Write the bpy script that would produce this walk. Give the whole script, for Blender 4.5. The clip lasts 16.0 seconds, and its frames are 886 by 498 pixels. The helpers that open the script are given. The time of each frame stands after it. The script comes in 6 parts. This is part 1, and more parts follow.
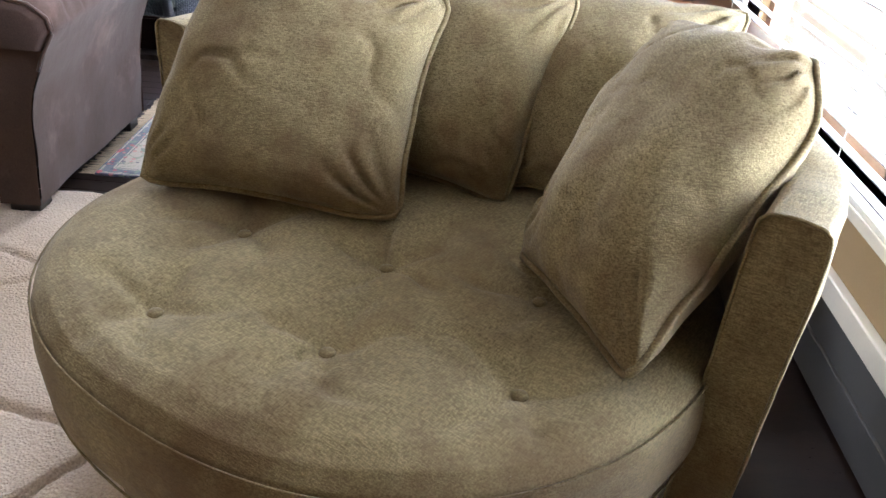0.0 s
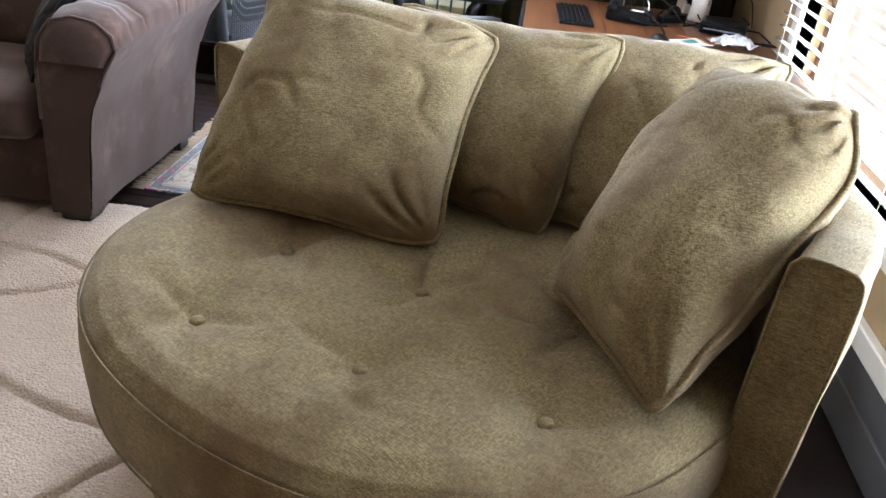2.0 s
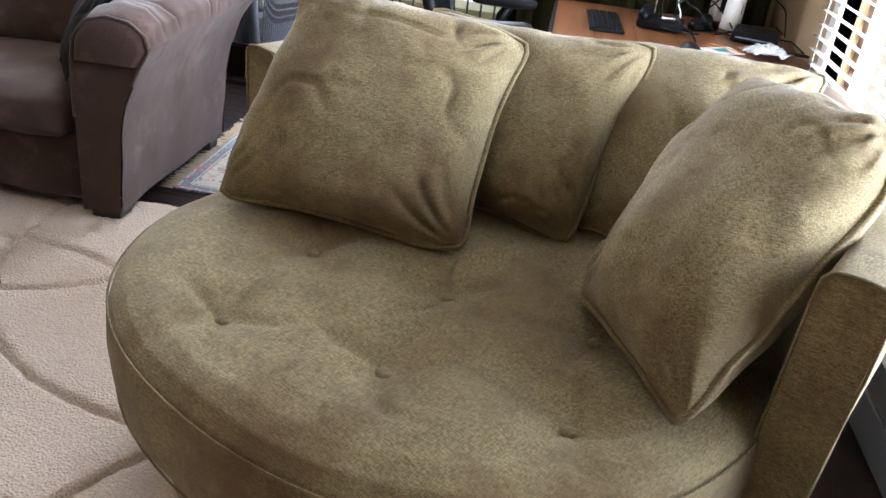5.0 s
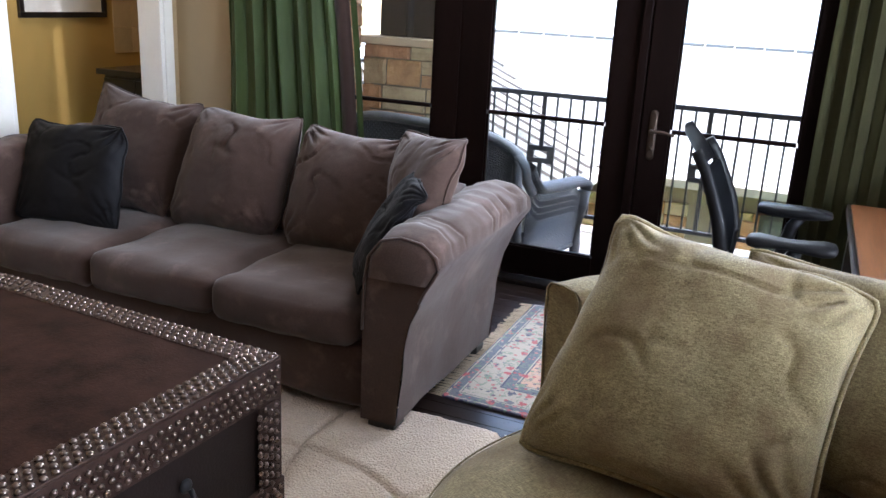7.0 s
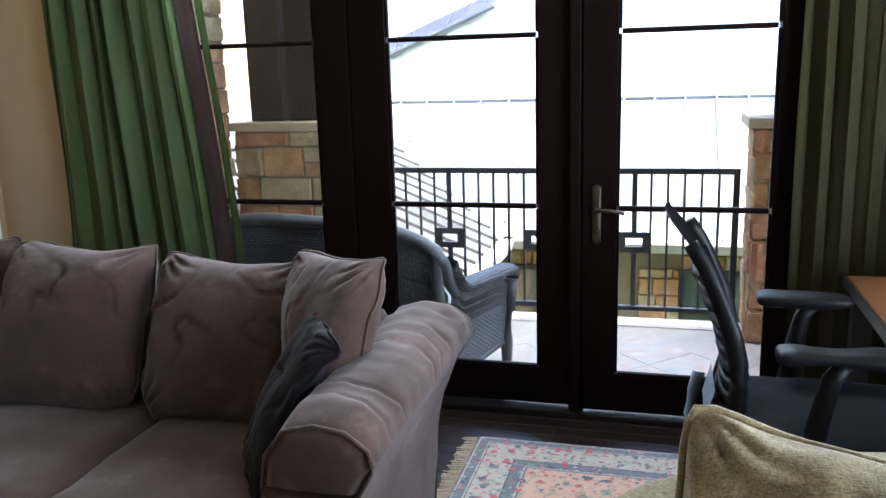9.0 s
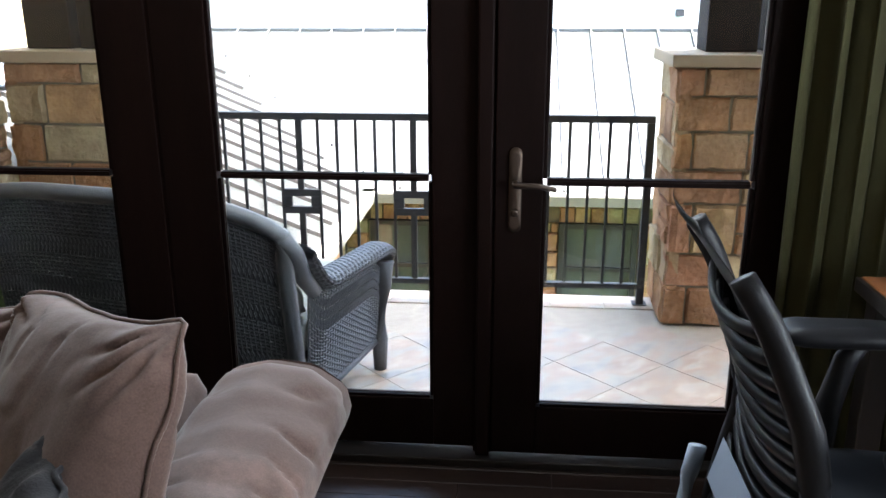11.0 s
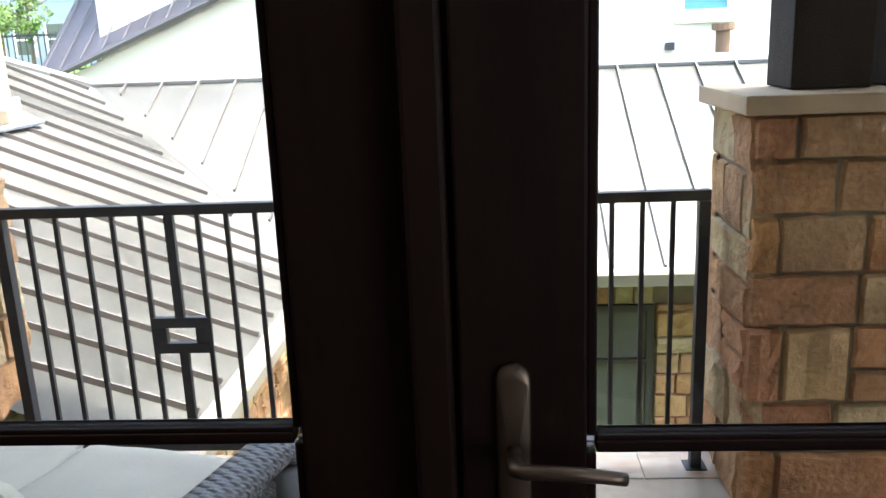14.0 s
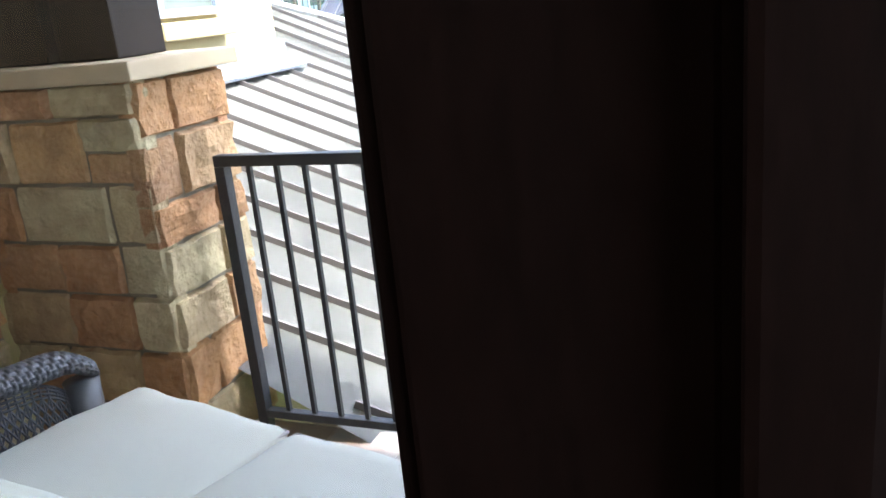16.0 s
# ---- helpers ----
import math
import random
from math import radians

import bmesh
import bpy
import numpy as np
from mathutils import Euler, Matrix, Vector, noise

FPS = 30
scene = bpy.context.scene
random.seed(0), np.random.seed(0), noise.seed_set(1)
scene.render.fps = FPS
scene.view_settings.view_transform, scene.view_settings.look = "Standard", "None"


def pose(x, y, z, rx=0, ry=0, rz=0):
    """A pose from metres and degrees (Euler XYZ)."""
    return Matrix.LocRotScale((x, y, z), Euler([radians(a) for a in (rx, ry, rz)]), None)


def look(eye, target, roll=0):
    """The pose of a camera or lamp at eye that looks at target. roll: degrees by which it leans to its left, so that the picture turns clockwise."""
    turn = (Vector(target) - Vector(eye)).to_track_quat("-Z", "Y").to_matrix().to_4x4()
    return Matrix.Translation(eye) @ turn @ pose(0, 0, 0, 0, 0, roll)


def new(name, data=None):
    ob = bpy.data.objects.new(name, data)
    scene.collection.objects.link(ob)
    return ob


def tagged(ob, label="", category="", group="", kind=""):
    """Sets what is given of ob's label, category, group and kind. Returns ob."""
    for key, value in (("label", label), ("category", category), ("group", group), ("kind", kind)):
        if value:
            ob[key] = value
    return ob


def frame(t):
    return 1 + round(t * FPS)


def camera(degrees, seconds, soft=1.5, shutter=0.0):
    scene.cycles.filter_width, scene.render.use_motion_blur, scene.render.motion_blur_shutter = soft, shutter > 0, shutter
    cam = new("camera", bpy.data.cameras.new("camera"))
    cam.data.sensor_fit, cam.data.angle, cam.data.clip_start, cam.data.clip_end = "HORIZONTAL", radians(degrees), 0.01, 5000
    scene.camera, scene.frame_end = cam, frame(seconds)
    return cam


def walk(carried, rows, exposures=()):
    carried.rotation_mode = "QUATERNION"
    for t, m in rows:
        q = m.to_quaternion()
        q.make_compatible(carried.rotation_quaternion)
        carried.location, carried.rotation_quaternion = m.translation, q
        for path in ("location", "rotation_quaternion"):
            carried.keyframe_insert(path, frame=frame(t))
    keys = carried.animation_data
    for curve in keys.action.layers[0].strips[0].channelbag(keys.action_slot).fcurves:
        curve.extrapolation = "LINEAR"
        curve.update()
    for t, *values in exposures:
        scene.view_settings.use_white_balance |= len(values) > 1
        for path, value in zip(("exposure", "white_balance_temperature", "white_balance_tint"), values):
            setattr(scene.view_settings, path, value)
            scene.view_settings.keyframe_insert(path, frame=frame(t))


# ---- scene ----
cam = camera(56.0, 16.0)
PATH = [
    (0, (0.249, -0.403, 1.462), (0.215, 1.341, 0.484), 4.4),
    (0.5, (0.244, -0.424, 1.466), (0.173, 1.331, 0.511), 5.4),
    (1, (0.249, -0.438, 1.46), (0.146, 1.329, 0.528), 6.0),
    (1.5, (0.25, -0.446, 1.461), (0.137, 1.327, 0.542), 6.2),
    (2, (0.246, -0.453, 1.459), (0.123, 1.328, 0.556), 6.5),
    (2.5, (0.236, -0.448, 1.462), (0.11, 1.334, 0.563), 7.0),
    (3, (0.239, -0.446, 1.463), (0.102, 1.337, 0.566), 7.2),
    (5.5, (0.241, -0.456, 1.461), (0.032, 1.317, 0.559), 6.6),
    (6, (0.223, -0.461, 1.513), (-0.083, 1.333, 0.684), 5.8),
    (6.5, (0.113, -0.402, 1.577), (-0.462, 1.39, 0.899), 4.0),
    (7, (-0.021, -0.311, 1.592), (-0.771, 1.448, 1.006), 3.0),
    (7.5, (-0.113, -0.16, 1.629), (-0.958, 1.564, 1.069), 1.1),
    (8, (-0.184, 0.026, 1.607), (-0.961, 1.787, 1.063), -0.4),
    (8.5, (-0.34, 0.255, 1.607), (-0.945, 2.102, 1.133), -1.0),
    (9, (-0.442, 0.508, 1.587), (-0.967, 2.39, 1.157), -1.7),
    (9.5, (-0.519, 0.805, 1.545), (-0.992, 2.704, 1.131), -2.2),
    (10, (-0.616, 1.087, 1.513), (-0.942, 3.005, 1.048), -2.0),
    (12.5, (-0.81, 2.434, 1.512), (-0.934, 4.317, 0.851), 0.4),
    (13, (-0.77, 2.721, 1.509), (-0.99, 4.601, 0.863), -0.5),
    (13.5, (-0.757, 2.959, 1.474), (-1.011, 4.856, 0.897), -0.8),
    (14, (-0.767, 3.21, 1.429), (-0.893, 5.145, 0.942), -2.3),
    (14.5, (-0.811, 3.385, 1.414), (-0.881, 5.321, 0.915), -2.8),
    (15, (-0.817, 3.579, 1.409), (-1.084, 5.493, 0.895), -2.2),
    (15.5, (-0.817, 3.74, 1.367), (-1.37, 5.588, 0.838), -3.7),
    (16, (-0.855, 3.821, 1.326), (-1.597, 5.586, 0.747), -5.8),
]
EXPOSURES = [(0.0, 4.75, 5900, 16), (5.5, 4.75, 5850, 16), (6.2, 4.85, 5750, 15), (7.0, 4.45, 5700, 14), (9.0, 4.1, 5650, 11), (10.0, 4.1, 5700, 10), (12.5, 4.25, 6550, 11), (13.5, 3.75, 6550, 11), (14.5, 3.35, 6500, 11), (15.0, 3.35, 6400, 11), (16.0, 3.75, 6100, 11)]
walk(cam, [(t, look(eye, target, roll)) for t, eye, target, roll in PATH], EXPOSURES)

# ---- world, sun, window light ----
SUN_ELEV, SUN_AZ = radians(67), radians(90)
world = bpy.data.worlds.new("sky")
scene.world = world
world.use_nodes = True
wn = world.node_tree
sky = wn.nodes.new("ShaderNodeTexSky")
sky.sky_type = "NISHITA"
sky.sun_disc = False
sky.sun_elevation, sky.sun_rotation = SUN_ELEV, SUN_AZ
sky.dust_density = 4.0
wn.links.new(sky.outputs[0], wn.nodes["Background"].inputs[0])
wn.nodes["Background"].inputs[1].default_value = 0.15
sun_data = bpy.data.lights.new("sun", "SUN")
sun_data.energy, sun_data.angle, sun_data.color = 1.7, radians(3.0), (1, 0.95, 0.87)
sun = new("sun", sun_data)
sun_way = Vector((math.sin(SUN_AZ) * math.cos(SUN_ELEV), math.cos(SUN_AZ) * math.cos(SUN_ELEV), math.sin(SUN_ELEV)))
sun.matrix_world = look(sun_way * 30, (0, 0, 0))
win_data = bpy.data.lights.new("window_light", "AREA")
win_data.shape, win_data.size, win_data.size_y, win_data.energy = "RECTANGLE", 3.0, 1.9, 29
win_data.color = (0.93, 0.97, 1.0)
win_light = new("window_light", win_data)
win_light.matrix_world = look((1.75, 1.75, 1.35), (0, 1.75, 1.0))

# added area lamp, standing in for skylight through the upper part of the glazed doors
door_data = bpy.data.lights.new("door_light", "AREA")
door_data.shape, door_data.size, door_data.size_y, door_data.energy = "RECTANGLE", 2.7, 0.4, 9
door_data.color = (0.93, 0.97, 1.0)
door_light = new("door_light", door_data)
door_light.matrix_world = look((-1.37, 4.22, 2.2), (-1.37, 3.22, 1.65))


# ---- materials ----
class Net:
    def __init__(self, name):
        self.m = bpy.data.materials.new(name)
        self.m.use_nodes = True
        self.t = self.m.node_tree
        self.bsdf = self.t.nodes["Principled BSDF"]
        self.out = self.t.nodes["Material Output"]
        self.co = self.t.nodes.new("ShaderNodeTexCoord").outputs["Object"]

    def n(self, kind, **settings):
        node = self.t.nodes.new("ShaderNode" + kind)
        for key, value in settings.items():
            setattr(node, key, value)
        return node

    def to(self, a, b):
        self.t.links.new(a, b)

    def noise(self, scale, detail=3.0, co=None, stretch=None, rough=0.55):
        co = co or self.co
        if stretch:
            mp = self.n("Mapping")
            mp.inputs["Scale"].default_value = stretch
            self.to(co, mp.inputs[0])
            co = mp.outputs[0]
        node = self.n("TexNoise")
        node.inputs["Scale"].default_value = scale
        node.inputs["Detail"].default_value = detail
        node.inputs["Roughness"].default_value = rough
        self.to(co, node.inputs["Vector"])
        return node.outputs[0]

    def ramp(self, fac, stops, constant=False):
        node = self.n("ValToRGB")
        if constant:
            node.color_ramp.interpolation = "CONSTANT"
        e = node.color_ramp.elements
        while len(e) < len(stops):
            e.new(0.5)
        for i, (p, c) in enumerate(stops):
            e[i].position, e[i].color = p, (*c, 1)
        self.to(fac, node.inputs[0])
        return node.outputs[0]

    def mix(self, fac, a, b, mode="MIX"):
        node = self.n("MixRGB", blend_type=mode)
        for slot, v in ((0, fac), (1, a), (2, b)):
            if isinstance(v, (int, float)):
                node.inputs[slot].default_value = v
            elif isinstance(v, tuple):
                node.inputs[slot].default_value = (*v, 1)
            else:
                self.to(v, node.inputs[slot])
        return node.outputs[0]

    def math(self, op, a, b=0.0, c=0.0):
        node = self.n("Math", operation=op)
        for slot, v in enumerate((a, b, c)):
            if isinstance(v, (int, float)):
                node.inputs[slot].default_value = v
            else:
                self.to(v, node.inputs[slot])
        return node.outputs[0]

    def bump(self, height, strength, dist=0.01, after=None):
        node = self.n("Bump")
        node.inputs["Strength"].default_value = strength
        node.inputs["Distance"].default_value = dist
        self.to(height, node.inputs["Height"])
        if after:
            self.to(after, node.inputs["Normal"])
        return node.outputs[0]

    def done(self, color, rough=0.6, normal=None, metal=0.0, sheen=0.0, spec=0.5):
        b = self.bsdf
        for key, v in (("Base Color", color), ("Roughness", rough), ("Metallic", metal), ("Sheen Weight", sheen), ("Specular IOR Level", spec)):
            if isinstance(v, (int, float)):
                b.inputs[key].default_value = v
            elif isinstance(v, tuple):
                b.inputs[key].default_value = (*v, 1)
            else:
                self.to(v, b.inputs[key])
        if normal:
            self.to(normal, b.inputs["Normal"])
        return self.m


def tint(c, k):
    return tuple(min(1.0, x * k) for x in c)


def mat(name, col, rough=0.6, var=0.2, scale=6.0, bump=0.15, fine=90.0, metal=0.0, sheen=0.0, spec=0.5, stretch=None, pieces=0.0):
    """Paint, cloth, metal: two scales of variation and a fine relief. pieces: how far single pieces differ."""
    k = Net(name)
    co = k.co
    if pieces:
        info = k.n("ObjectInfo")
        add = k.n("VectorMath", operation="ADD")
        mul = k.math("MULTIPLY", info.outputs["Random"], 37.0)
        k.to(k.co, add.inputs[0])
        k.to(mul, add.inputs[1])
        co = add.outputs[0]
    big = k.noise(scale, 4, co, stretch)
    small = k.noise(fine, 3, co, stretch)
    c = k.ramp(big, [(0.28, tint(col, 1 - var)), (0.72, tint(col, 1 + var))])
    c = k.mix(0.35 * min(1, var * 4), c, k.ramp(small, [(0.3, tint(col, 0.7)), (0.7, tint(col, 1.25))]))
    if pieces:
        c = k.mix(1.0, c, k.ramp(info.outputs["Random"], [(0, (1 - pieces,) * 3), (1, (1.0,) * 3)]), "MULTIPLY")
    r = k.math("MULTIPLY_ADD", big, 0.2, rough - 0.1)
    return k.done(c, r, k.bump(small, bump, 0.004) if bump else None, metal, sheen, spec)


def weave_cloth(name, col, dark, worn):
    """Woven cloth with slubs, wear and fine threads."""
    k = Net(name)
    thread_a = k.noise(330, 2, None, (1, 0.22, 1))
    thread_b = k.noise(330, 2, None, (0.22, 1, 1.2))
    th = k.math("MULTIPLY", thread_a, thread_b)
    wear = k.noise(3.2, 5)
    c = k.ramp(wear, [(0.25, dark), (0.5, col), (0.8, worn)])
    c = k.mix(0.6, c, k.ramp(th, [(0.13, tint(dark, 0.6)), (0.36, tint(worn, 1.15))]))
    stain = k.noise(9, 4)
    c = k.mix(k.math("MULTIPLY", k.ramp(stain, [(0.5, (0, 0, 0)), (0.75, (1, 1, 1))]), 0.6), c, tint((dark[0] * 1.1, dark[1] * 0.95, dark[2]), 0.85))
    soil = k.noise(2.1, 4, None, (1.3, 0.8, 1), 0.6)
    c = k.mix(k.math("MULTIPLY", k.ramp(soil, [(0.47, (0, 0, 0)), (0.66, (1, 1, 1))]), 0.8), c, (dark[0] * 0.9, dark[1] * 0.72, dark[2] * 0.66))
    lint = k.noise(95, 2)
    c = k.mix(k.math("MULTIPLY", k.ramp(lint, [(0.77, (0, 0, 0)), (0.79, (1, 1, 1))]), 0.35), c, (0.45, 0.42, 0.34))
    nrm = k.bump(th, 0.5, 0.003, k.bump(k.noise(14, 3), 0.1, 0.012))
    return k.done(c, 0.9, nrm, 0, 0.14, 0.2)


def suede(name, col, light):
    """Brushed microfibre: soft blotches where the nap turns."""
    k = Net(name)
    nap = k.noise(4.5, 5, rough=0.65)
    fine = k.noise(300, 2)
    c = k.ramp(nap, [(0.3, tint(col, 0.78)), (0.55, col), (0.75, light)])
    c = k.mix(0.2, c, k.ramp(fine, [(0.3, tint(col, 0.7)), (0.7, tint(light, 1.1))]))
    nrm = k.bump(fine, 0.12, 0.002, k.bump(k.noise(11, 3), 0.22, 0.012))
    return k.done(c, 0.9, nrm, 0, 0.22, 0.12)


def wood(name, dark, light, rough, axis=0, grain=1.0, pieces=0.25, spec=0.5):
    """Boards with grain along one axis, each piece a little different."""
    k = Net(name)
    info = k.n("ObjectInfo")
    add = k.n("VectorMath", operation="ADD")
    k.to(k.co, add.inputs[0])
    k.to(k.math("MULTIPLY", info.outputs["Random"], 23.0), add.inputs[1])
    st = [18.0, 18.0, 18.0]
    st[axis] = 1.2
    g = k.noise(grain, 6, add.outputs[0], tuple(st), 0.6)
    st[axis] = 4.0
    f = k.noise(grain * 9, 3, add.outputs[0], tuple(st))
    c = k.ramp(g, [(0.3, dark), (0.7, light)])
    c = k.mix(0.35, c, k.ramp(f, [(0.35, tint(dark, 0.8)), (0.65, light)]))
    c = k.mix(1.0, c, k.ramp(info.outputs["Random"], [(0, (1 - pieces,) * 3), (1, (1, 1, 1))]), "MULTIPLY")
    return k.done(c, k.math("MULTIPLY_ADD", f, 0.15, rough - 0.07), k.bump(f, 0.12, 0.002), 0, 0, spec)


def stone_mat(name):
    """Quarried sandstone: ochre, rust, buff and grey-green blocks."""
    k = Net(name)
    info = k.n("ObjectInfo")
    add = k.n("VectorMath", operation="ADD")
    k.to(k.co, add.inputs[0])
    k.to(k.math("MULTIPLY", info.outputs["Random"], 51.0), add.inputs[1])
    co = add.outputs[0]
    base = k.ramp(info.outputs["Random"], [(0.0, (0.44, 0.24, 0.10)), (0.2, (0.33, 0.17, 0.09)), (0.36, (0.46, 0.30, 0.16)), (0.5, (0.42, 0.20, 0.12)), (0.64, (0.34, 0.21, 0.12)), (0.76, (0.46, 0.42, 0.28)), (0.88, (0.40, 0.38, 0.27)), (1.0, (0.50, 0.37, 0.20))])
    big = k.noise(7, 5, co)
    fine = k.noise(60, 4, co)
    c = k.mix(0.55, base, k.mix(k.ramp(big, [(0.35, (0, 0, 0)), (0.65, (1, 1, 1))]), (0.24, 0.15, 0.09), (0.66, 0.58, 0.46)), "OVERLAY")
    c = k.mix(0.22, c, k.ramp(fine, [(0.3, (0.24, 0.16, 0.10)), (0.7, (0.66, 0.52, 0.37))]))
    nrm = k.bump(fine, 0.7, 0.008, k.bump(k.noise(22, 4, co), 0.85, 0.02, k.bump(big, 0.6, 0.03)))
    return k.done(c, 0.92, nrm, 0, 0, 0.2)


def tile_mat(name):
    """Slate-look porcelain: rust, buff and blue-grey clouds."""
    k = Net(name)
    info = k.n("ObjectInfo")
    add = k.n("VectorMath", operation="ADD")
    k.to(k.co, add.inputs[0])
    k.to(k.math("MULTIPLY", info.outputs["Random"], 31.0), add.inputs[1])
    co = add.outputs[0]
    a = k.noise(3.5, 5, co, (1, 2.2, 1))
    b = k.noise(8, 5, co)
    c = k.ramp(a, [(0.30, (0.26, 0.27, 0.27)), (0.43, (0.44, 0.37, 0.29)), (0.55, (0.46, 0.30, 0.19)), (0.66, (0.58, 0.47, 0.36)), (0.78, (0.40, 0.39, 0.38))])
    c = k.mix(0.3, c, k.ramp(b, [(0.3, (0.25, 0.22, 0.20)), (0.7, (0.58, 0.52, 0.45))]))
    return k.done(c, k.math("MULTIPLY_ADD", b, 0.25, 0.3), k.bump(b, 0.15, 0.004), 0, 0, 0.5)


def shag_mat(name):
    k = Net(name)
    tuft = k.n("TexVoronoi")
    tuft.inputs["Scale"].default_value = 130
    k.to(k.co, tuft.inputs["Vector"])
    n1 = k.noise(5, 4)
    n2 = k.noise(160, 3)
    c = k.ramp(n1, [(0.3, (0.66, 0.53, 0.43)), (0.7, (0.78, 0.65, 0.54))])
    c = k.mix(0.55, c, k.ramp(n2, [(0.3, (0.40, 0.30, 0.21)), (0.7, (0.78, 0.67, 0.54))]))
    nrm = k.bump(tuft.outputs["Distance"], 0.7, 0.008, k.bump(n2, 0.6, 0.006))
    return k.done(c, 0.95, nrm, 0, 0.3, 0.1)


def oriental_mat(name, half_x, half_y):
    """Knotted rug: striped guard bands, a flowered border, a field with a dark medallion."""
    k = Net(name)
    sep = k.n("SeparateXYZ")
    k.to(k.co, sep.inputs[0])
    ax = k.math("ABSOLUTE", sep.outputs[0])
    ay = k.math("ABSOLUTE", sep.outputs[1])
    dx = k.math("SUBTRACT", half_x, ax)
    dy = k.math("SUBTRACT", half_y, ay)
    d = k.math("MINIMUM", dx, dy)
    cream, blue, navy, red, salmon, green = (0.44, 0.38, 0.31), (0.11, 0.13, 0.165), (0.04, 0.045, 0.10), (0.42, 0.05, 0.07), (0.56, 0.34, 0.24), (0.16, 0.24, 0.17)
    bands = k.ramp(k.math("MULTIPLY", d, 2.0), [(0.0, navy), (0.012, cream), (0.03, blue), (0.10, cream), (0.115, navy), (0.125, cream), (0.37, navy), (0.385, blue), (0.47, cream), (0.485, navy), (0.5, salmon)], True)
    # flowers
    v = k.n("TexVoronoi")
    v.inputs["Scale"].default_value = 13
    v.inputs["Randomness"].default_value = 0.55
    k.to(k.co, v.inputs["Vector"])
    v2 = k.n("TexVoronoi")
    v2.inputs["Scale"].default_value = 38
    k.to(k.co, v2.inputs["Vector"])
    hue = k.n("SeparateColor")
    k.to(v.outputs["Color"], hue.inputs[0])
    petals = k.ramp(hue.outputs[0], [(0, red), (0.3, navy), (0.5, green), (0.7, blue), (0.85, red)], True)
    wob = k.math("MULTIPLY_ADD", v2.outputs["Distance"], 0.35, 0.0)
    dist = k.math("ADD", v.outputs["Distance"], wob)
    on = k.math("LESS_THAN", dist, 0.42)
    vine = k.math("LESS_THAN", k.math("ABSOLUTE", k.math("SUBTRACT", k.noise(16, 2), 0.5)), 0.022)
    # medallion
    arms = k.math("ADD", k.math("MULTIPLY", ax, 1.35), k.math("MULTIPLY", ay, 2.2))
    med = k.math("LESS_THAN", k.math("ADD", arms, k.math("MULTIPLY", k.noise(14, 2), 0.35)), 0.95)
    ring = k.math("LESS_THAN", k.math("ADD", arms, k.math("MULTIPLY", k.noise(14, 2), 0.35)), 1.03)
    field = k.math("GREATER_THAN", d, 0.25)
    c = k.mix(k.math("MULTIPLY", field, ring), bands, cream)
    c = k.mix(k.math("MULTIPLY", field, med), c, navy)
    c = k.mix(k.math("MULTIPLY", vine, 0.7), c, green)
    c = k.mix(k.math("MULTIPLY", on, 0.9), c, petals)
    hue2 = k.n("SeparateColor")
    k.to(v2.outputs["Color"], hue2.inputs[0])
    c = k.mix(k.math("MULTIPLY", k.math("LESS_THAN", v2.outputs["Distance"], 0.34), 0.75), c, k.ramp(hue2.outputs[1], [(0, red), (0.25, cream), (0.45, navy), (0.65, (0.50, 0.16, 0.17)), (0.82, blue)], True))
    core = k.math("LESS_THAN", dist, 0.2)
    c = k.mix(k.math("MULTIPLY", core, 0.9), c, (0.40, 0.15, 0.13))
    fine = k.noise(260, 2)
    c = k.mix(0.12, c, k.ramp(fine, [(0.3, (0.08, 0.07, 0.07)), (0.7, (0.6, 0.55, 0.5))]))
    return k.done(c, 0.9, k.bump(fine, 0.4, 0.003), 0, 0.2, 0.15)


def glass_mat(name, tone=(0.94, 0.97, 0.96), gloss=1.0):
    k = Net(name)
    tr = k.n("BsdfTransparent")
    tr.inputs[0].default_value = (*tone, 1)
    gl = k.n("BsdfGlossy")
    gl.inputs["Roughness"].default_value = 0.02
    lw = k.n("LayerWeight")
    fr = k.math("MULTIPLY_ADD", k.math("POWER", lw.outputs["Facing"], 5.0), 0.5, 0.03)
    mx = k.n("MixShader")
    k.to(k.math("MULTIPLY", fr, gloss), mx.inputs[0])
    k.to(tr.outputs[0], mx.inputs[1])
    k.to(gl.outputs[0], mx.inputs[2])
    k.to(mx.outputs[0], k.out.inputs[0])
    return k.m


OLIVE = weave_cloth("olive_chenille", (0.212, 0.166, 0.082), (0.120, 0.088, 0.042), (0.31, 0.258, 0.138))
SUEDE = suede("taupe_microfibre", (0.052, 0.030, 0.023), (0.145, 0.094, 0.080))
BLACK_CLOTH = mat("black_velvet", (0.006, 0.0055, 0.007), 0.85, 0.3, 9, 0.3, 220, 0, 0.03, 0.2)
LEATHER = mat("worn_brown_leather", (0.034, 0.0165, 0.012), 0.68, 0.75, 9, 0.4, 120, 0, 0, 0.04)
LEATHER_DARK = mat("dark_leather_panel", (0.018, 0.011, 0.010), 0.55, 0.3, 7, 0.3, 120, 0, 0, 0.2)
BAND = mat("leather_band", (0.048, 0.025, 0.019), 0.5, 0.35, 9, 0.3, 140, 0, 0, 0.25)
NAIL = mat("bronze_nail_metal", (0.20, 0.15, 0.13), 0.28, 0.2, 30, 0.0, 60, 0.9)
BLACKWOOD = wood("black_stained_wood", (0.006, 0.005, 0.005), (0.016, 0.012, 0.010), 0.35, 2)
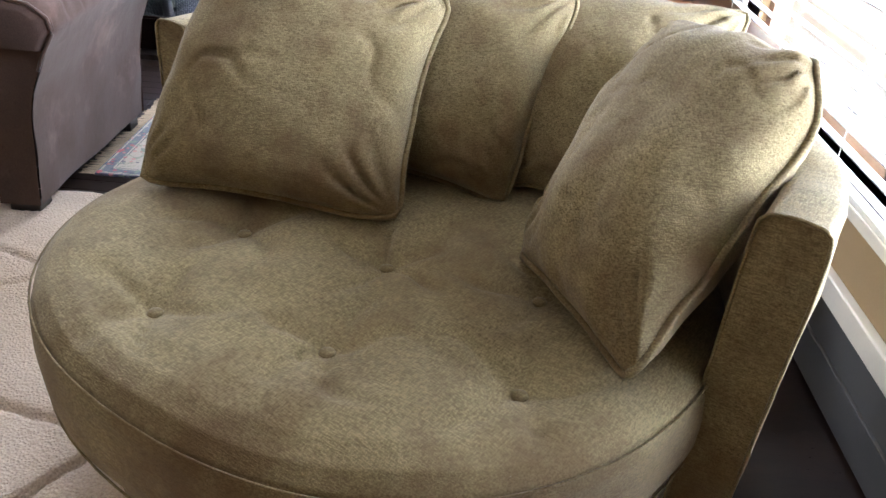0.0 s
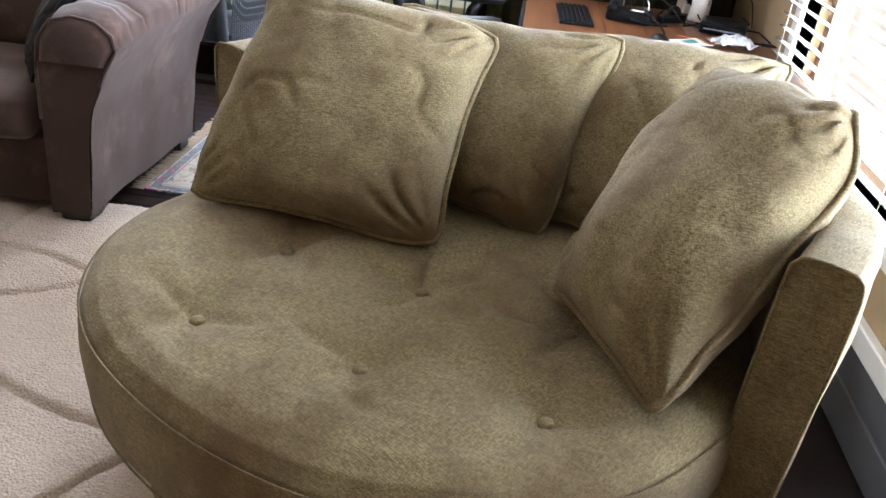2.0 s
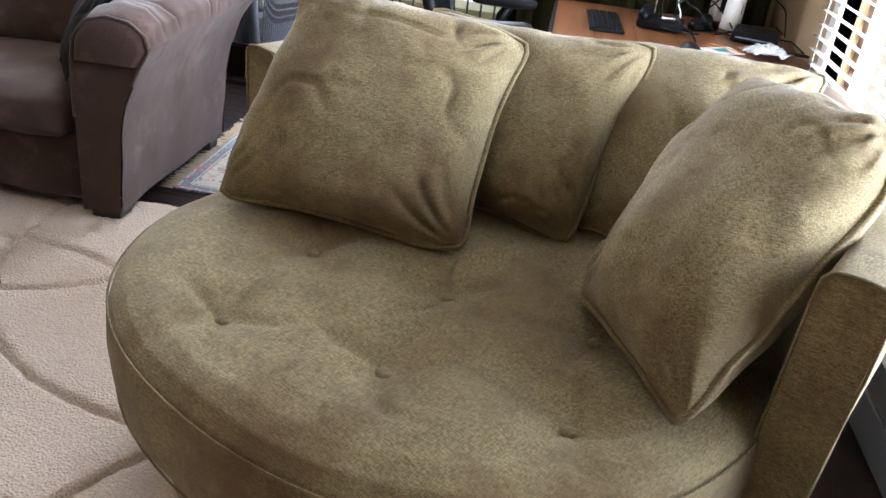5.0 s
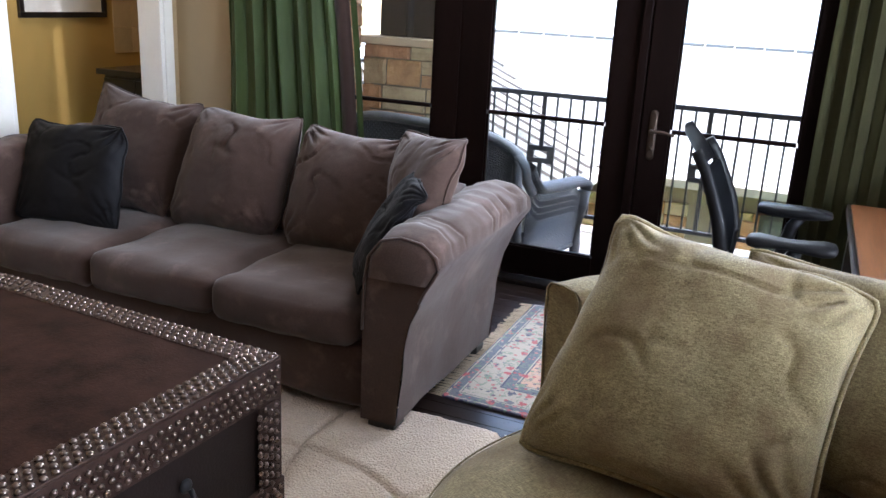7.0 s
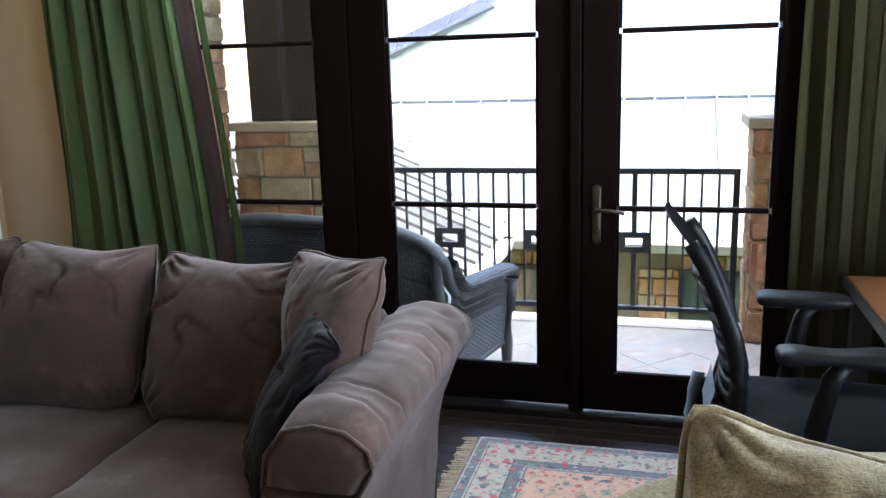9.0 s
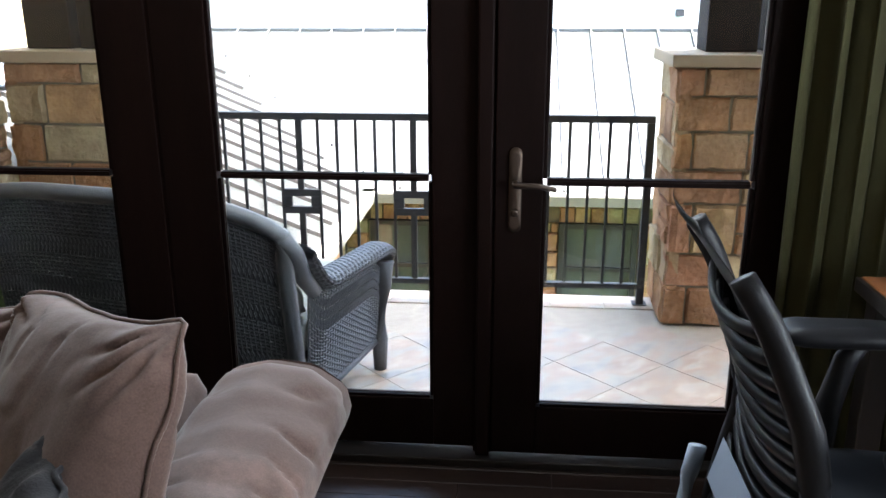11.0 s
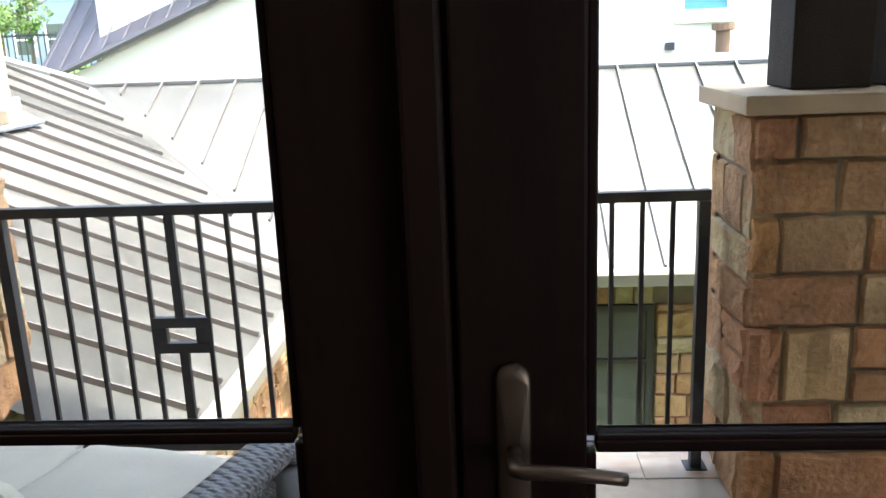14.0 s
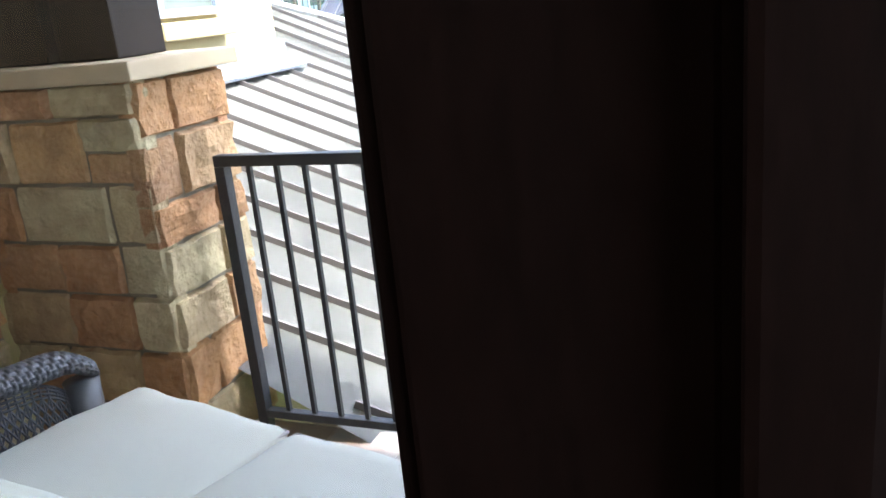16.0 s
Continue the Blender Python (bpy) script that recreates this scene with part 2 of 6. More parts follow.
FLOORWOOD = wood("dark_hardwood", (0.008, 0.0045, 0.004), (0.026, 0.014, 0.010), 0.30, 0, 1.0, 0.35)
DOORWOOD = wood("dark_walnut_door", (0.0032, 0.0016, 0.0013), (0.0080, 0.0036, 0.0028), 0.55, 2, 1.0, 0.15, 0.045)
DESKWOOD = wood("reclaimed_pine", (0.095, 0.032, 0.013), (0.30, 0.125, 0.048), 0.32, 1, 1.5, 0.35)
POSTWOOD = wood("rough_sawn_post", (0.012, 0.010, 0.010), (0.045, 0.036, 0.033), 0.8, 2, 1.6, 0.1, 0.2)
TAN = mat("tan_wall_paint", (0.33, 0.235, 0.125), 0.75, 0.06, 2, 0.12, 140)
GOLD = mat("golden_wall_paint", (0.46, 0.30, 0.085), 0.75, 0.06, 2, 0.12, 140)
WHITE = mat("white_trim_paint", (0.72, 0.69, 0.63), 0.45, 0.05, 4, 0.04, 120)
CEIL = mat("white_ceiling_paint", (0.50, 0.47, 0.42), 0.9, 0.05, 3, 0.1, 150)
# dark grey that paints in the shade of the wall below the window
SHADED_WALL = mat("shaded_wall_paint", (0.085, 0.084, 0.083), 0.6, 0.1, 3, 0.08, 120)
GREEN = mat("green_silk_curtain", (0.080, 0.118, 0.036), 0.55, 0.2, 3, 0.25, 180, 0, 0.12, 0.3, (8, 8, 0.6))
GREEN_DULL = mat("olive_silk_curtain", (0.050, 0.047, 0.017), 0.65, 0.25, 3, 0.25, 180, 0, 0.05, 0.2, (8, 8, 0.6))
LINING = mat("brown_satin_lining", (0.055, 0.032, 0.028), 0.35, 0.25, 5, 0.2, 120, 0, 0.2)
SHAG = shag_mat("beige_shag_pile")
FRINGE = mat("cream_fringe", (0.55, 0.46, 0.34), 0.9, 0.2, 20, 0.3, 200)
STEEL = mat("brushed_nickel", (0.068, 0.051, 0.041), 0.45, 0.1, 20, 0.05, 200, 1.0)
BLACKPLASTIC = mat("black_plastic", (0.005, 0.005, 0.006), 0.45, 0.2, 10, 0.1, 300, 0, 0, 0.16)
GREYPLASTIC = mat("grey_plastic", (0.19, 0.23, 0.29), 0.32, 0.1, 10, 0.05, 200)
MESHCLOTH = mat("black_seat_mesh", (0.005, 0.006, 0.008), 0.75, 0.3, 10, 0.5, 420, 0, 0, 0.10)
WHITEPLASTIC = mat("white_plastic", (0.75, 0.75, 0.73), 0.4, 0.05, 10, 0.03, 200)
PAPER = mat("white_paper", (0.75, 0.74, 0.70), 0.7, 0.06, 10, 0.03, 100)
TEAL = mat("teal_plastic", (0.05, 0.32, 0.28), 0.45, 0.1, 10, 0.03, 100)
PENCIL = mat("orange_pencil_paint", (0.55, 0.22, 0.04), 0.4, 0.1, 10, 0.03, 100)
FOIL = mat("crinkled_wrapper", (0.55, 0.56, 0.58), 0.3, 0.25, 30, 0.6, 60, 0.4)
STONE = stone_mat("sandstone_block")
MORTAR = mat("grey_mortar", (0.20, 0.165, 0.12), 0.95, 0.2, 12, 0.5, 80)
CAPSTONE = mat("cast_capstone", (0.45, 0.36, 0.25), 0.85, 0.15, 6, 0.3, 90, 0, 0, 0.3)
TILE = tile_mat("slate_look_tile")
GROUT = mat("sand_grout", (0.46, 0.40, 0.32), 0.9, 0.15, 20, 0.3, 120)
IRON = mat("weathered_black_iron", (0.035, 0.037, 0.042), 0.55, 0.35, 24, 0.35, 110, 0.4)
WICKER = mat("dark_resin_wicker", (0.075, 0.077, 0.086), 0.38, 0.3, 25, 0.4, 260, 0, 0, 0.6)
CUSHION = mat("ivory_outdoor_cloth", (0.43, 0.42, 0.36), 0.85, 0.06, 4, 0.25, 300)
GREYCUSHION = mat("grey_outdoor_cloth", (0.30, 0.28, 0.27), 0.85, 0.1, 5, 0.25, 300)
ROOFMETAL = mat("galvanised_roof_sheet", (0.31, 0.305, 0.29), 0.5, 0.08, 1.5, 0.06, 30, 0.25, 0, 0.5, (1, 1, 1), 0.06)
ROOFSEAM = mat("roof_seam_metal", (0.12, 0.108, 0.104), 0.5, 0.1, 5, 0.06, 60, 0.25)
ROOFDARK = mat("mauve_grey_roof_sheet", (0.25, 0.225, 0.24), 0.6, 0.08, 1.5, 0.06, 30, 0.2)
FLASHING = mat("grey_flashing", (0.34, 0.37, 0.42), 0.45, 0.08, 3, 0.05, 40, 0.3)
GUTTER = mat("beige_gutter", (0.29, 0.26, 0.22), 0.5, 0.08, 4, 0.05, 60)
YELLOWSTUCCO = mat("yellow_stucco", (0.36, 0.295, 0.165), 0.9, 0.05, 2, 0.35, 60, 0, 0, 0.2)
CREAMSTUCCO = mat("cream_stucco", (0.62, 0.57, 0.46), 0.9, 0.05, 2, 0.35, 60, 0, 0, 0.2)
WHITESTUCCO = mat("white_stucco", (0.80, 0.77, 0.70), 0.9, 0.04, 2, 0.3, 60, 0, 0, 0.2)
DARKFRAME = mat("dark_window_frame", (0.035, 0.032, 0.032), 0.5, 0.15, 8, 0.05, 80)
GRASS = mat("lawn_grass", (0.070, 0.130, 0.028), 0.95, 0.35, 0.8, 0.6, 30, 0, 0, 0.1)
LEAF = mat("young_tree_leaves", (0.085, 0.145, 0.035), 0.7, 0.35, 3, 0.2, 60, 0, 0, 0.3)
BARK = mat("tree_bark", (0.10, 0.075, 0.055), 0.9, 0.3, 9, 0.5, 60)
FARGREY = mat("grey_siding", (0.30, 0.33, 0.36), 0.8, 0.06, 2, 0.1, 20)
PANE = glass_mat("clear_glass")
PANEDARK = mat("dark_window_glass", (0.10, 0.115, 0.10), 0.06, 0.2, 2, 0.0, 20, 0, 0, 0.9)
PANETEAL = mat("teal_window_glass", (0.10, 0.30, 0.34), 0.08, 0.2, 2, 0.0, 20, 0, 0, 0.9)
BLINDMAT = mat("white_blind_slat", (0.78, 0.77, 0.73), 0.5, 0.04, 6, 0.05, 100)
TRAVERTINE = mat("travertine_tile", (0.56, 0.43, 0.26), 0.5, 0.1, 8, 0.15, 60, 0, 0, 0.5, None, 0.12)
COUNTER = mat("black_granite", (0.012, 0.011, 0.011), 0.18, 0.4, 60, 0.0, 100)
REDTINT = mat("brown_far_wall", (0.20, 0.12, 0.075), 0.9, 0.15, 2, 0.2, 30)
BLUETINT = mat("blue_far_wall", (0.16, 0.22, 0.32), 0.8, 0.1, 2, 0.1, 30)


# ---- building helpers ----
def part(name, bm, material, parent=None, label="", smooth=False):
    me = bpy.data.meshes.new(name)
    bm.normal_update()
    bm.to_mesh(me)
    bm.free()
    if smooth:
        for p in me.polygons:
            p.use_smooth = True
    me.materials.append(material)
    ob = new(name, me)
    if parent:
        ob.parent = parent
    if label:
        ob["label"] = label
    return ob


def shared(name, mesh, parent, m, label=""):
    ob = new(name, mesh)
    ob.parent = parent
    ob.matrix_basis = m
    if label:
        ob["label"] = label
    return ob


def thing(name, m, label, category, group="", kind=""):
    ob = new(name)
    ob.empty_display_size = 0.1
    ob.matrix_basis = m
    return tagged(ob, label, category, group, kind)


def setting(name, bm, material, label="", smooth=False):
    return tagged(part(name, bm, material, None, "", smooth), label, "", "", "structure")


def box(x0, x1, y0, y1, z0, z1, bevel=0.0, seg=2, into=None):
    bm = into or bmesh.new()
    vs = [bm.verts.new((x, y, z)) for x in (x0, x1) for y in (y0, y1) for z in (z0, z1)]
    fs = [bm.faces.new([vs[i] for i in f]) for f in ((0, 1, 3, 2), (4, 6, 7, 5), (0, 4, 5, 1), (2, 3, 7, 6), (0, 2, 6, 4), (1, 5, 7, 3))]
    if bevel:
        edges = list({e for f in fs for e in f.edges})
        bmesh.ops.bevel(bm, geom=edges, offset=bevel, segments=seg, affect="EDGES", profile=0.6)
    return bm


def grid(fn, nu, nv, wrap_u=False, wrap_v=False, into=None):
    bm = into or bmesh.new()
    rows = []
    for j in range(nv if wrap_v else nv + 1):
        rows.append([bm.verts.new(fn(i / nu, j / nv)) for i in range(nu if wrap_u else nu + 1)])
    for j in range(nv):
        a, b = rows[j], rows[(j + 1) % len(rows)]
        for i in range(nu):
            k = (i + 1) % len(a)
            bm.faces.new((a[i], a[k], b[k], b[i]))
    return bm


def tube(points, radius, sides=8, closed=False, into=None, flat=1.0):
    """A round or flattened bar along points."""
    bm = into or bmesh.new()
    pts = [Vector(p) for p in points]
    n = len(pts)
    rings = []
    for i, p in enumerate(pts):
        a = pts[(i - 1) % n] if closed or i else p
        b = pts[(i + 1) % n] if closed or i < n - 1 else p
        d = (b - a).normalized()
        side = d.cross(Vector((0, 0, 1)))
        side = side.normalized() if side.length > 0.05 else Vector((1, 0, 0))
        up = side.cross(d).normalized()
        r = radius(i / max(1, n - 1)) if callable(radius) else radius
        rings.append([bm.verts.new(p + side * math.cos(2 * math.pi * k / sides) * r + up * math.sin(2 * math.pi * k / sides) * r * flat) for k in range(sides)])
    for i in range(n if closed else n - 1):
        a, b = rings[i], rings[(i + 1) % n]
        for k in range(sides):
            bm.faces.new((a[k], a[(k + 1) % sides], b[(k + 1) % sides], b[k]))
    if not closed:
        bm.faces.new(list(reversed(rings[0])))
        bm.faces.new(rings[-1])
    return bm


def lathe(profile, sides=24, into=None):
    bm = into or bmesh.new()
    rows = [[bm.verts.new((r * math.cos(2 * math.pi * k / sides), r * math.sin(2 * math.pi * k / sides), z)) for k in range(sides)] for r, z in profile]
    for a, b in zip(rows, rows[1:]):
        for k in range(sides):
            bm.faces.new((a[k], a[(k + 1) % sides], b[(k + 1) % sides], b[k]))
    bm.faces.new(list(reversed(rows[0])))
    bm.faces.new(rows[-1])
    return bm


def soften(bm, amount, size, seed=0.0):
    """Uneven stuffing: pushes the points along their normals by noise."""
    bm.normal_update()
    for v in bm.verts:
        v.co += v.normal * (noise.noise(v.co * size + Vector((seed, seed, seed))) * amount)
    return bm


def cushion_box(x0, x1, y0, y1, z0, z1, r, crown, n=14, seed=0.0):
    """A stuffed block: rounded edges, crowned faces, soft unevenness."""
    bm = bmesh.new()
    bmesh.ops.create_cube(bm, size=2)
    bmesh.ops.subdivide_edges(bm, edges=bm.edges[:], cuts=n, use_grid_fill=True)
    hx, hy, hz = (x1 - x0) / 2, (y1 - y0) / 2, (z1 - z0) / 2
    c = Vector(((x0 + x1) / 2, (y0 + y1) / 2, (z0 + z1) / 2))
    for v in bm.verts:
        u = v.co.copy()
        p = Vector((u.x * hx, u.y * hy, u.z * hz))
        q = Vector((max(-hx + r, min(hx - r, p.x)), max(-hy + r, min(hy - r, p.y)), max(-hz + r, min(hz - r, p.z))))
        d = p - q
        if d.length > 1e-6:
            p = q + d.normalized() * r
        puff = Vector(((1 - u.y ** 2) * (1 - u.z ** 2) * u.x, (1 - u.x ** 2) * (1 - u.z ** 2) * u.y, (1 - u.x ** 2) * (1 - u.y ** 2) * u.z))
        v.co = p + c + puff * crown
    return soften(bm, 0.012, 7, seed)


def pillow(name, corners, thick, material, label, group="", piping=0.006, seed=0.0, sag=0.0, back=0.75, n=60, ear=0.05, crumple=1.0):
    """A stuffed square cushion between four corners: lower left, lower right, upper right, upper left, seen from its front."""
    c = [Vector(p) for p in corners]
    mid = sum(c, Vector()) / 4
    low = min(p.z for p in c)
    base = Vector((mid.x, mid.y, low))
    nrm = ((c[1] - c[0]).cross(c[3] - c[0]) + (c[2] - c[1]).cross(c[3] - c[2])).normalized()
    ob = thing(name, Matrix.Translation(base), label, "cushion", group)
    flop = [Vector((noise.noise(Vector((seed, k, 1.5))), noise.noise(Vector((seed, k, 2.5))), noise.noise(Vector((seed, k, 3.5))))) * 0.055 for k in range(4)]

    def spine(u, v):
        s, t = (u + 1) / 2, (v + 1) / 2
        p = (c[0] * (1 - s) + c[1] * s) * (1 - t) + (c[3] * (1 - s) + c[2] * s) * t
        inward = (mid - p)
        pull = ear * (max(0.0, u * u) * (1 - v * v) + max(0.0, v * v) * (1 - u * u)) * 1.6
        p = p + inward * (pull + 0.06 * (u * v) ** 8)
        for k, (cu, cv) in enumerate(((-1, -1), (1, -1), (1, 1), (-1, 1))):
            p = p + flop[k] * math.exp(-((u - cu) ** 2 + (v - cv) ** 2) / 0.05)
        p.z -= sag * (1 - u * u) * max(0.0, v) ** 2
        return p

    def height(u, v):
        a = max(0.0, (1 - u * u)) * max(0.0, (1 - v * v))
        near = 1 - min(1.0, math.hypot(1 - abs(u), 1 - abs(v)) / 0.24)
        return a ** 0.38 * (1 - 0.72 * near ** 2 * (3 - 2 * near))

    def wrinkle(u, v, s):
        w = noise.noise(Vector((u * 1.8, v * 1.8, seed + s))) * 0.018
        for k, (cu, cv) in enumerate(((-1, -1), (1, -1), (1, 1), (-1, 1))):
            r = math.hypot(u - cu, v - cv)
            a = math.atan2(v - cv, u - cu)
            amp = 0.45 + 1.1 * abs(noise.noise(Vector((k * 3.1 + 0.5, seed, s))))
            line = 1 - abs(math.sin(a * 8.5 + seed * 3 + k * 2 + 1.6 * noise.noise(Vector((u * 2.2, v * 2.2, k + seed)))))
            w -= 0.048 * crumple * amp * line ** 1.6 * (0.5 + abs(noise.noise(Vector((a * 2.5, seed, k + s))))) * math.exp(-((r - 0.22) / 0.26) ** 2)
        for d, along, k in ((1 - abs(u), v, 1.0), (1 - abs(v), u, 2.0)):
            pleat = 1 - abs(math.sin(along * 8 + 2.6 * noise.noise(Vector((u * 3, v * 3, seed + k))) + seed))
            w -= 0.014 * crumple * pleat ** 3 * math.exp(-d / 0.16) * max(0.0, 0.4 + 1.4 * noise.noise(Vector((along * 2, seed, k))))
        # long drag folds across the face
        f = noise.noise(Vector((u * 1.7 + v * 0.9, v * 2.3 - u * 0.5, seed * 2 + s)))
        m = max(0.0, 0.25 + noise.noise(Vector((u * 1.3, v * 1.3, seed + 9))))
        w -= 0.024 * crumple * m * math.exp(-(f / 0.032) ** 2)
        w += 0.002 * noise.noise(Vector((u * 8, v * 8, seed)))
        return w

    def side(sign, depth):
        def fn(s, t):
            u = -math.cos(math.pi * s) * 0.5 + (2 * s - 1) * 0.5
            v = -math.cos(math.pi * t) * 0.5 + (2 * t - 1) * 0.5
            h = height(u, v)
            wob = nrm * 0.022 * noise.noise(Vector((u * 3.5, v * 3.5, seed))) * max(abs(u), abs(v)) ** 6
            return spine(u, v) - base + wob + nrm * sign * (h * thick * depth + wrinkle(u, v, sign) * min(1.0, h * 1.6))
        return fn

    bm = grid(side(1, 1.0), n, n)
    grid(lambda s, t: side(-1, back)(1 - s, t), n, n, into=bm)
    bmesh.ops.remove_doubles(bm, verts=bm.verts[:], dist=0.0008)
    part("cover", bm, material, ob, "", True)
    if piping:
        ring = []
        for k in range(80):
            q = k / 20
            e, f = int(q) % 4, (q % 1) * 2 - 1
            u, v = ((f, -1), (1, f), (-f, 1), (-1, -f))[e]
            wob = nrm * 0.022 * noise.noise(Vector((u * 3.5, v * 3.5, seed)))
            ring.append(spine(u * 1.012, v * 1.012) - base + wob)
        part("piping", tube(ring, piping, 6, True), material, ob, "", True)
    return ob


# ---- the room: setting ----
XL, XR, YN, YS, H = -3.9, 1.32, 4.15, -2.2, 2.75
setting("floor", box(XL - 1.8, XR, YS, YN + 0.1, -0.2, -0.012), FLOORWOOD, "dark subfloor under the boards")
bm = box(XL - 0.14, -2.9, YN, YN + 0.22, -0.2, H)
setting("wall_north", bm, TAN, "tan painted wall beside the doors")
setting("wall_north_right", box(0.16, XR + 0.2, YN, YN + 0.22, -0.2, H), TAN, "tan painted wall behind the curtain")
setting("wall_north_top", box(-2.9, 0.16, YN, YN + 0.22, 2.5, H), TAN, "tan painted wall over the doors")
setting("wall_south", box(XL - 1.8, XR + 0.2, YS - 0.2, YS, -0.2, H), TAN, "tan painted wall")
WY0, WY1, WZ0, WZ1 = 0.45, 3.05, 0.56, 2.45
bm = box(XR, XR + 0.18, YS, WY0, -0.2, H)
box(XR, XR + 0.18, WY1, YN, -0.2, H, into=bm)
box(XR, XR + 0.18, WY0, WY1, WZ1, H, into=bm)
box(XR, XR + 0.18, WY0, WY1, -0.2, WZ0, into=bm)
setting("wall_east", bm, TAN, "tan painted wall with a window")
bm = box(XL - 0.14, XL, YS, 2.80, -0.2, H)
box(XL - 0.14, XL, 4.02, YN, -0.2, H, into=bm)
box(XL - 0.14, XL, 2.80, 4.02, 2.3, H, into=bm)
setting("wall_west", bm, TAN, "tan painted wall with a cased opening")
setting("ceiling_side_room", box(-5.4, XL, YN + 0.21, 5.45, H, H + 0.15), CEIL, "off-white ceiling of the side room")
setting("wall_side_room", box(XL - 0.14, XL - 0.02, YN + 0.225, 5.45, -0.2, H), GOLD, "golden painted wall")
setting("ceiling", box(XL - 1.8, XR + 0.2, YS, YN + 0.2, H, H + 0.15), CEIL, "off-white ceiling")
for nm, a, b in (("trim", 2.70, 2.86), ("trim", 3.97, 4.09)):
    bm = box(XL - 0.16, XL + 0.022, a, b, 0, 2.34, 0.006)
    box(XL + 0.02, XL + 0.03, a + 0.03, b - 0.03, 0, 2.34, 0.004, into=bm)
    setting(nm, bm, WHITE, "white painted door casing")
setting("trim", box(XL - 0.16, XL + 0.022, 2.70, 4.09, 2.342, 2.46, 0.006), WHITE, "white painted head casing")
# side room seen through the opening
setting("wall_far_west", box(-5.4, -5.2, 1.0, 5.4, -0.2, H), GOLD, "golden painted wall with a picture")
setting("wall_far_north", box(-5.2, XL - 0.14, 5.3, 5.45, -0.2, H), GOLD, "golden painted wall")
# baseboard takes the darkened colour too, as painted shade
bm = box(XR - 0.02, XR - 0.002, YS, 4.1, 0, 0.13, 0.004)
setting("baseboard", bm, SHADED_WALL, "baseboard coloured dark grey for the shade under the window")
setting("baseboard", box(XL + 0.002, XL + 0.02, YS, 2.69, 0, 0.13, 0.004), WHITE, "white painted baseboard")
setting("baseboard", box(XL + 0.03, -2.92, YN - 0.02, YN - 0.002, 0, 0.13, 0.004), WHITE, "white painted baseboard")
setting("trim", box(XR - 0.035, XR - 0.002, YS, 3.4, 0.262, 0.335, 0.008, 3), WHITE, "white painted ledge moulding under the window")
# thin strip added over the wall; its dark colour stands for shade
setting("wall_panel", box(XR - 0.012, XR - 0.001, YS, 3.4, 0.132, 0.26, 0.001), SHADED_WALL, "wall strip under the ledge, coloured dark grey for shade")
setting("window_sill", box(XR - 0.05, XR + 0.1, WY0 - 0.05, WY1 + 0.05, WZ0 - 0.035, WZ0, 0.006), WHITE, "white painted window sill")
bm = box(XR - 0.015, XR + 0.06, WY1, WY1 + 0.08, WZ0, WZ1 + 0.08, 0.004)
box(XR - 0.015, XR + 0.06, WY0 - 0.08, WY0, WZ0, WZ1 + 0.08, 0.004, into=bm)
box(XR - 0.015, XR + 0.06, WY0, WY1, WZ1, WZ1 + 0.08, 0.004, into=bm)
win2 = tagged(new("window_2"), "white-framed side window with a clear pane", "window", "", "structure")
part("window_frame", bm, WHITE, win2)
bm = box(XR + 0.09, XR + 0.13, WY0, WY1, WZ0, WZ0 + 0.05)
box(XR + 0.09, XR + 0.13, WY0, WY1, WZ1 - 0.05, WZ1, into=bm)
for y in (WY0, (WY0 + WY1) / 2 - 0.03, WY1 - 0.06):
    box(XR + 0.09, XR + 0.13, y, y + 0.06, WZ0, WZ1, into=bm)
part("sash", bm, REDTINT, win2)
pn = part("pane", box(XR + 0.105, XR + 0.111, WY0, WY1, WZ0, WZ1), PANE, win2)
pn.visible_shadow = False

# blinds
blind = thing("window_blind", pose(XR - 0.035, (WY0 + WY1) / 2, WZ0), "white wooden slatted blind, open, over the window", "blind")
half = (WY1 - WY0) / 2 + 0.1
bm = grid(lambda u, v: (0.026 * (2 * u - 1), half * (2 * v - 1), -0.006 * (2 * u - 1) + 0.004 * (1 - (2 * u - 1) ** 2)), 4, 1)
bmesh.ops.solidify(bm, geom=bm.faces[:], thickness=0.003)
slat_ob = part("slat", bm, BLINDMAT, blind, "", True)
slat_ob.matrix_basis = pose(0, 0, 0.05)
for k in range(1, 36):
    shared("slat", slat_ob.data, blind, pose(0, 0, 0.05 + k * 0.052))
for k in range(5):
    y = -half + 0.12 + k * (2 * half - 0.24) / 4
    part("ladder_cord", tube([(-0.028, y, 0.02), (-0.028, y, 1.93)], 0.0015, 5), BLINDMAT, blind)
part("head_rail", box(-0.035, 0.03, -half, half, 1.9, 1.96, 0.005), BLINDMAT, blind)
part("bottom_rail", box(-0.026, 0.026, -half, half, 0.012, 0.03, 0.004), BLINDMAT, blind)

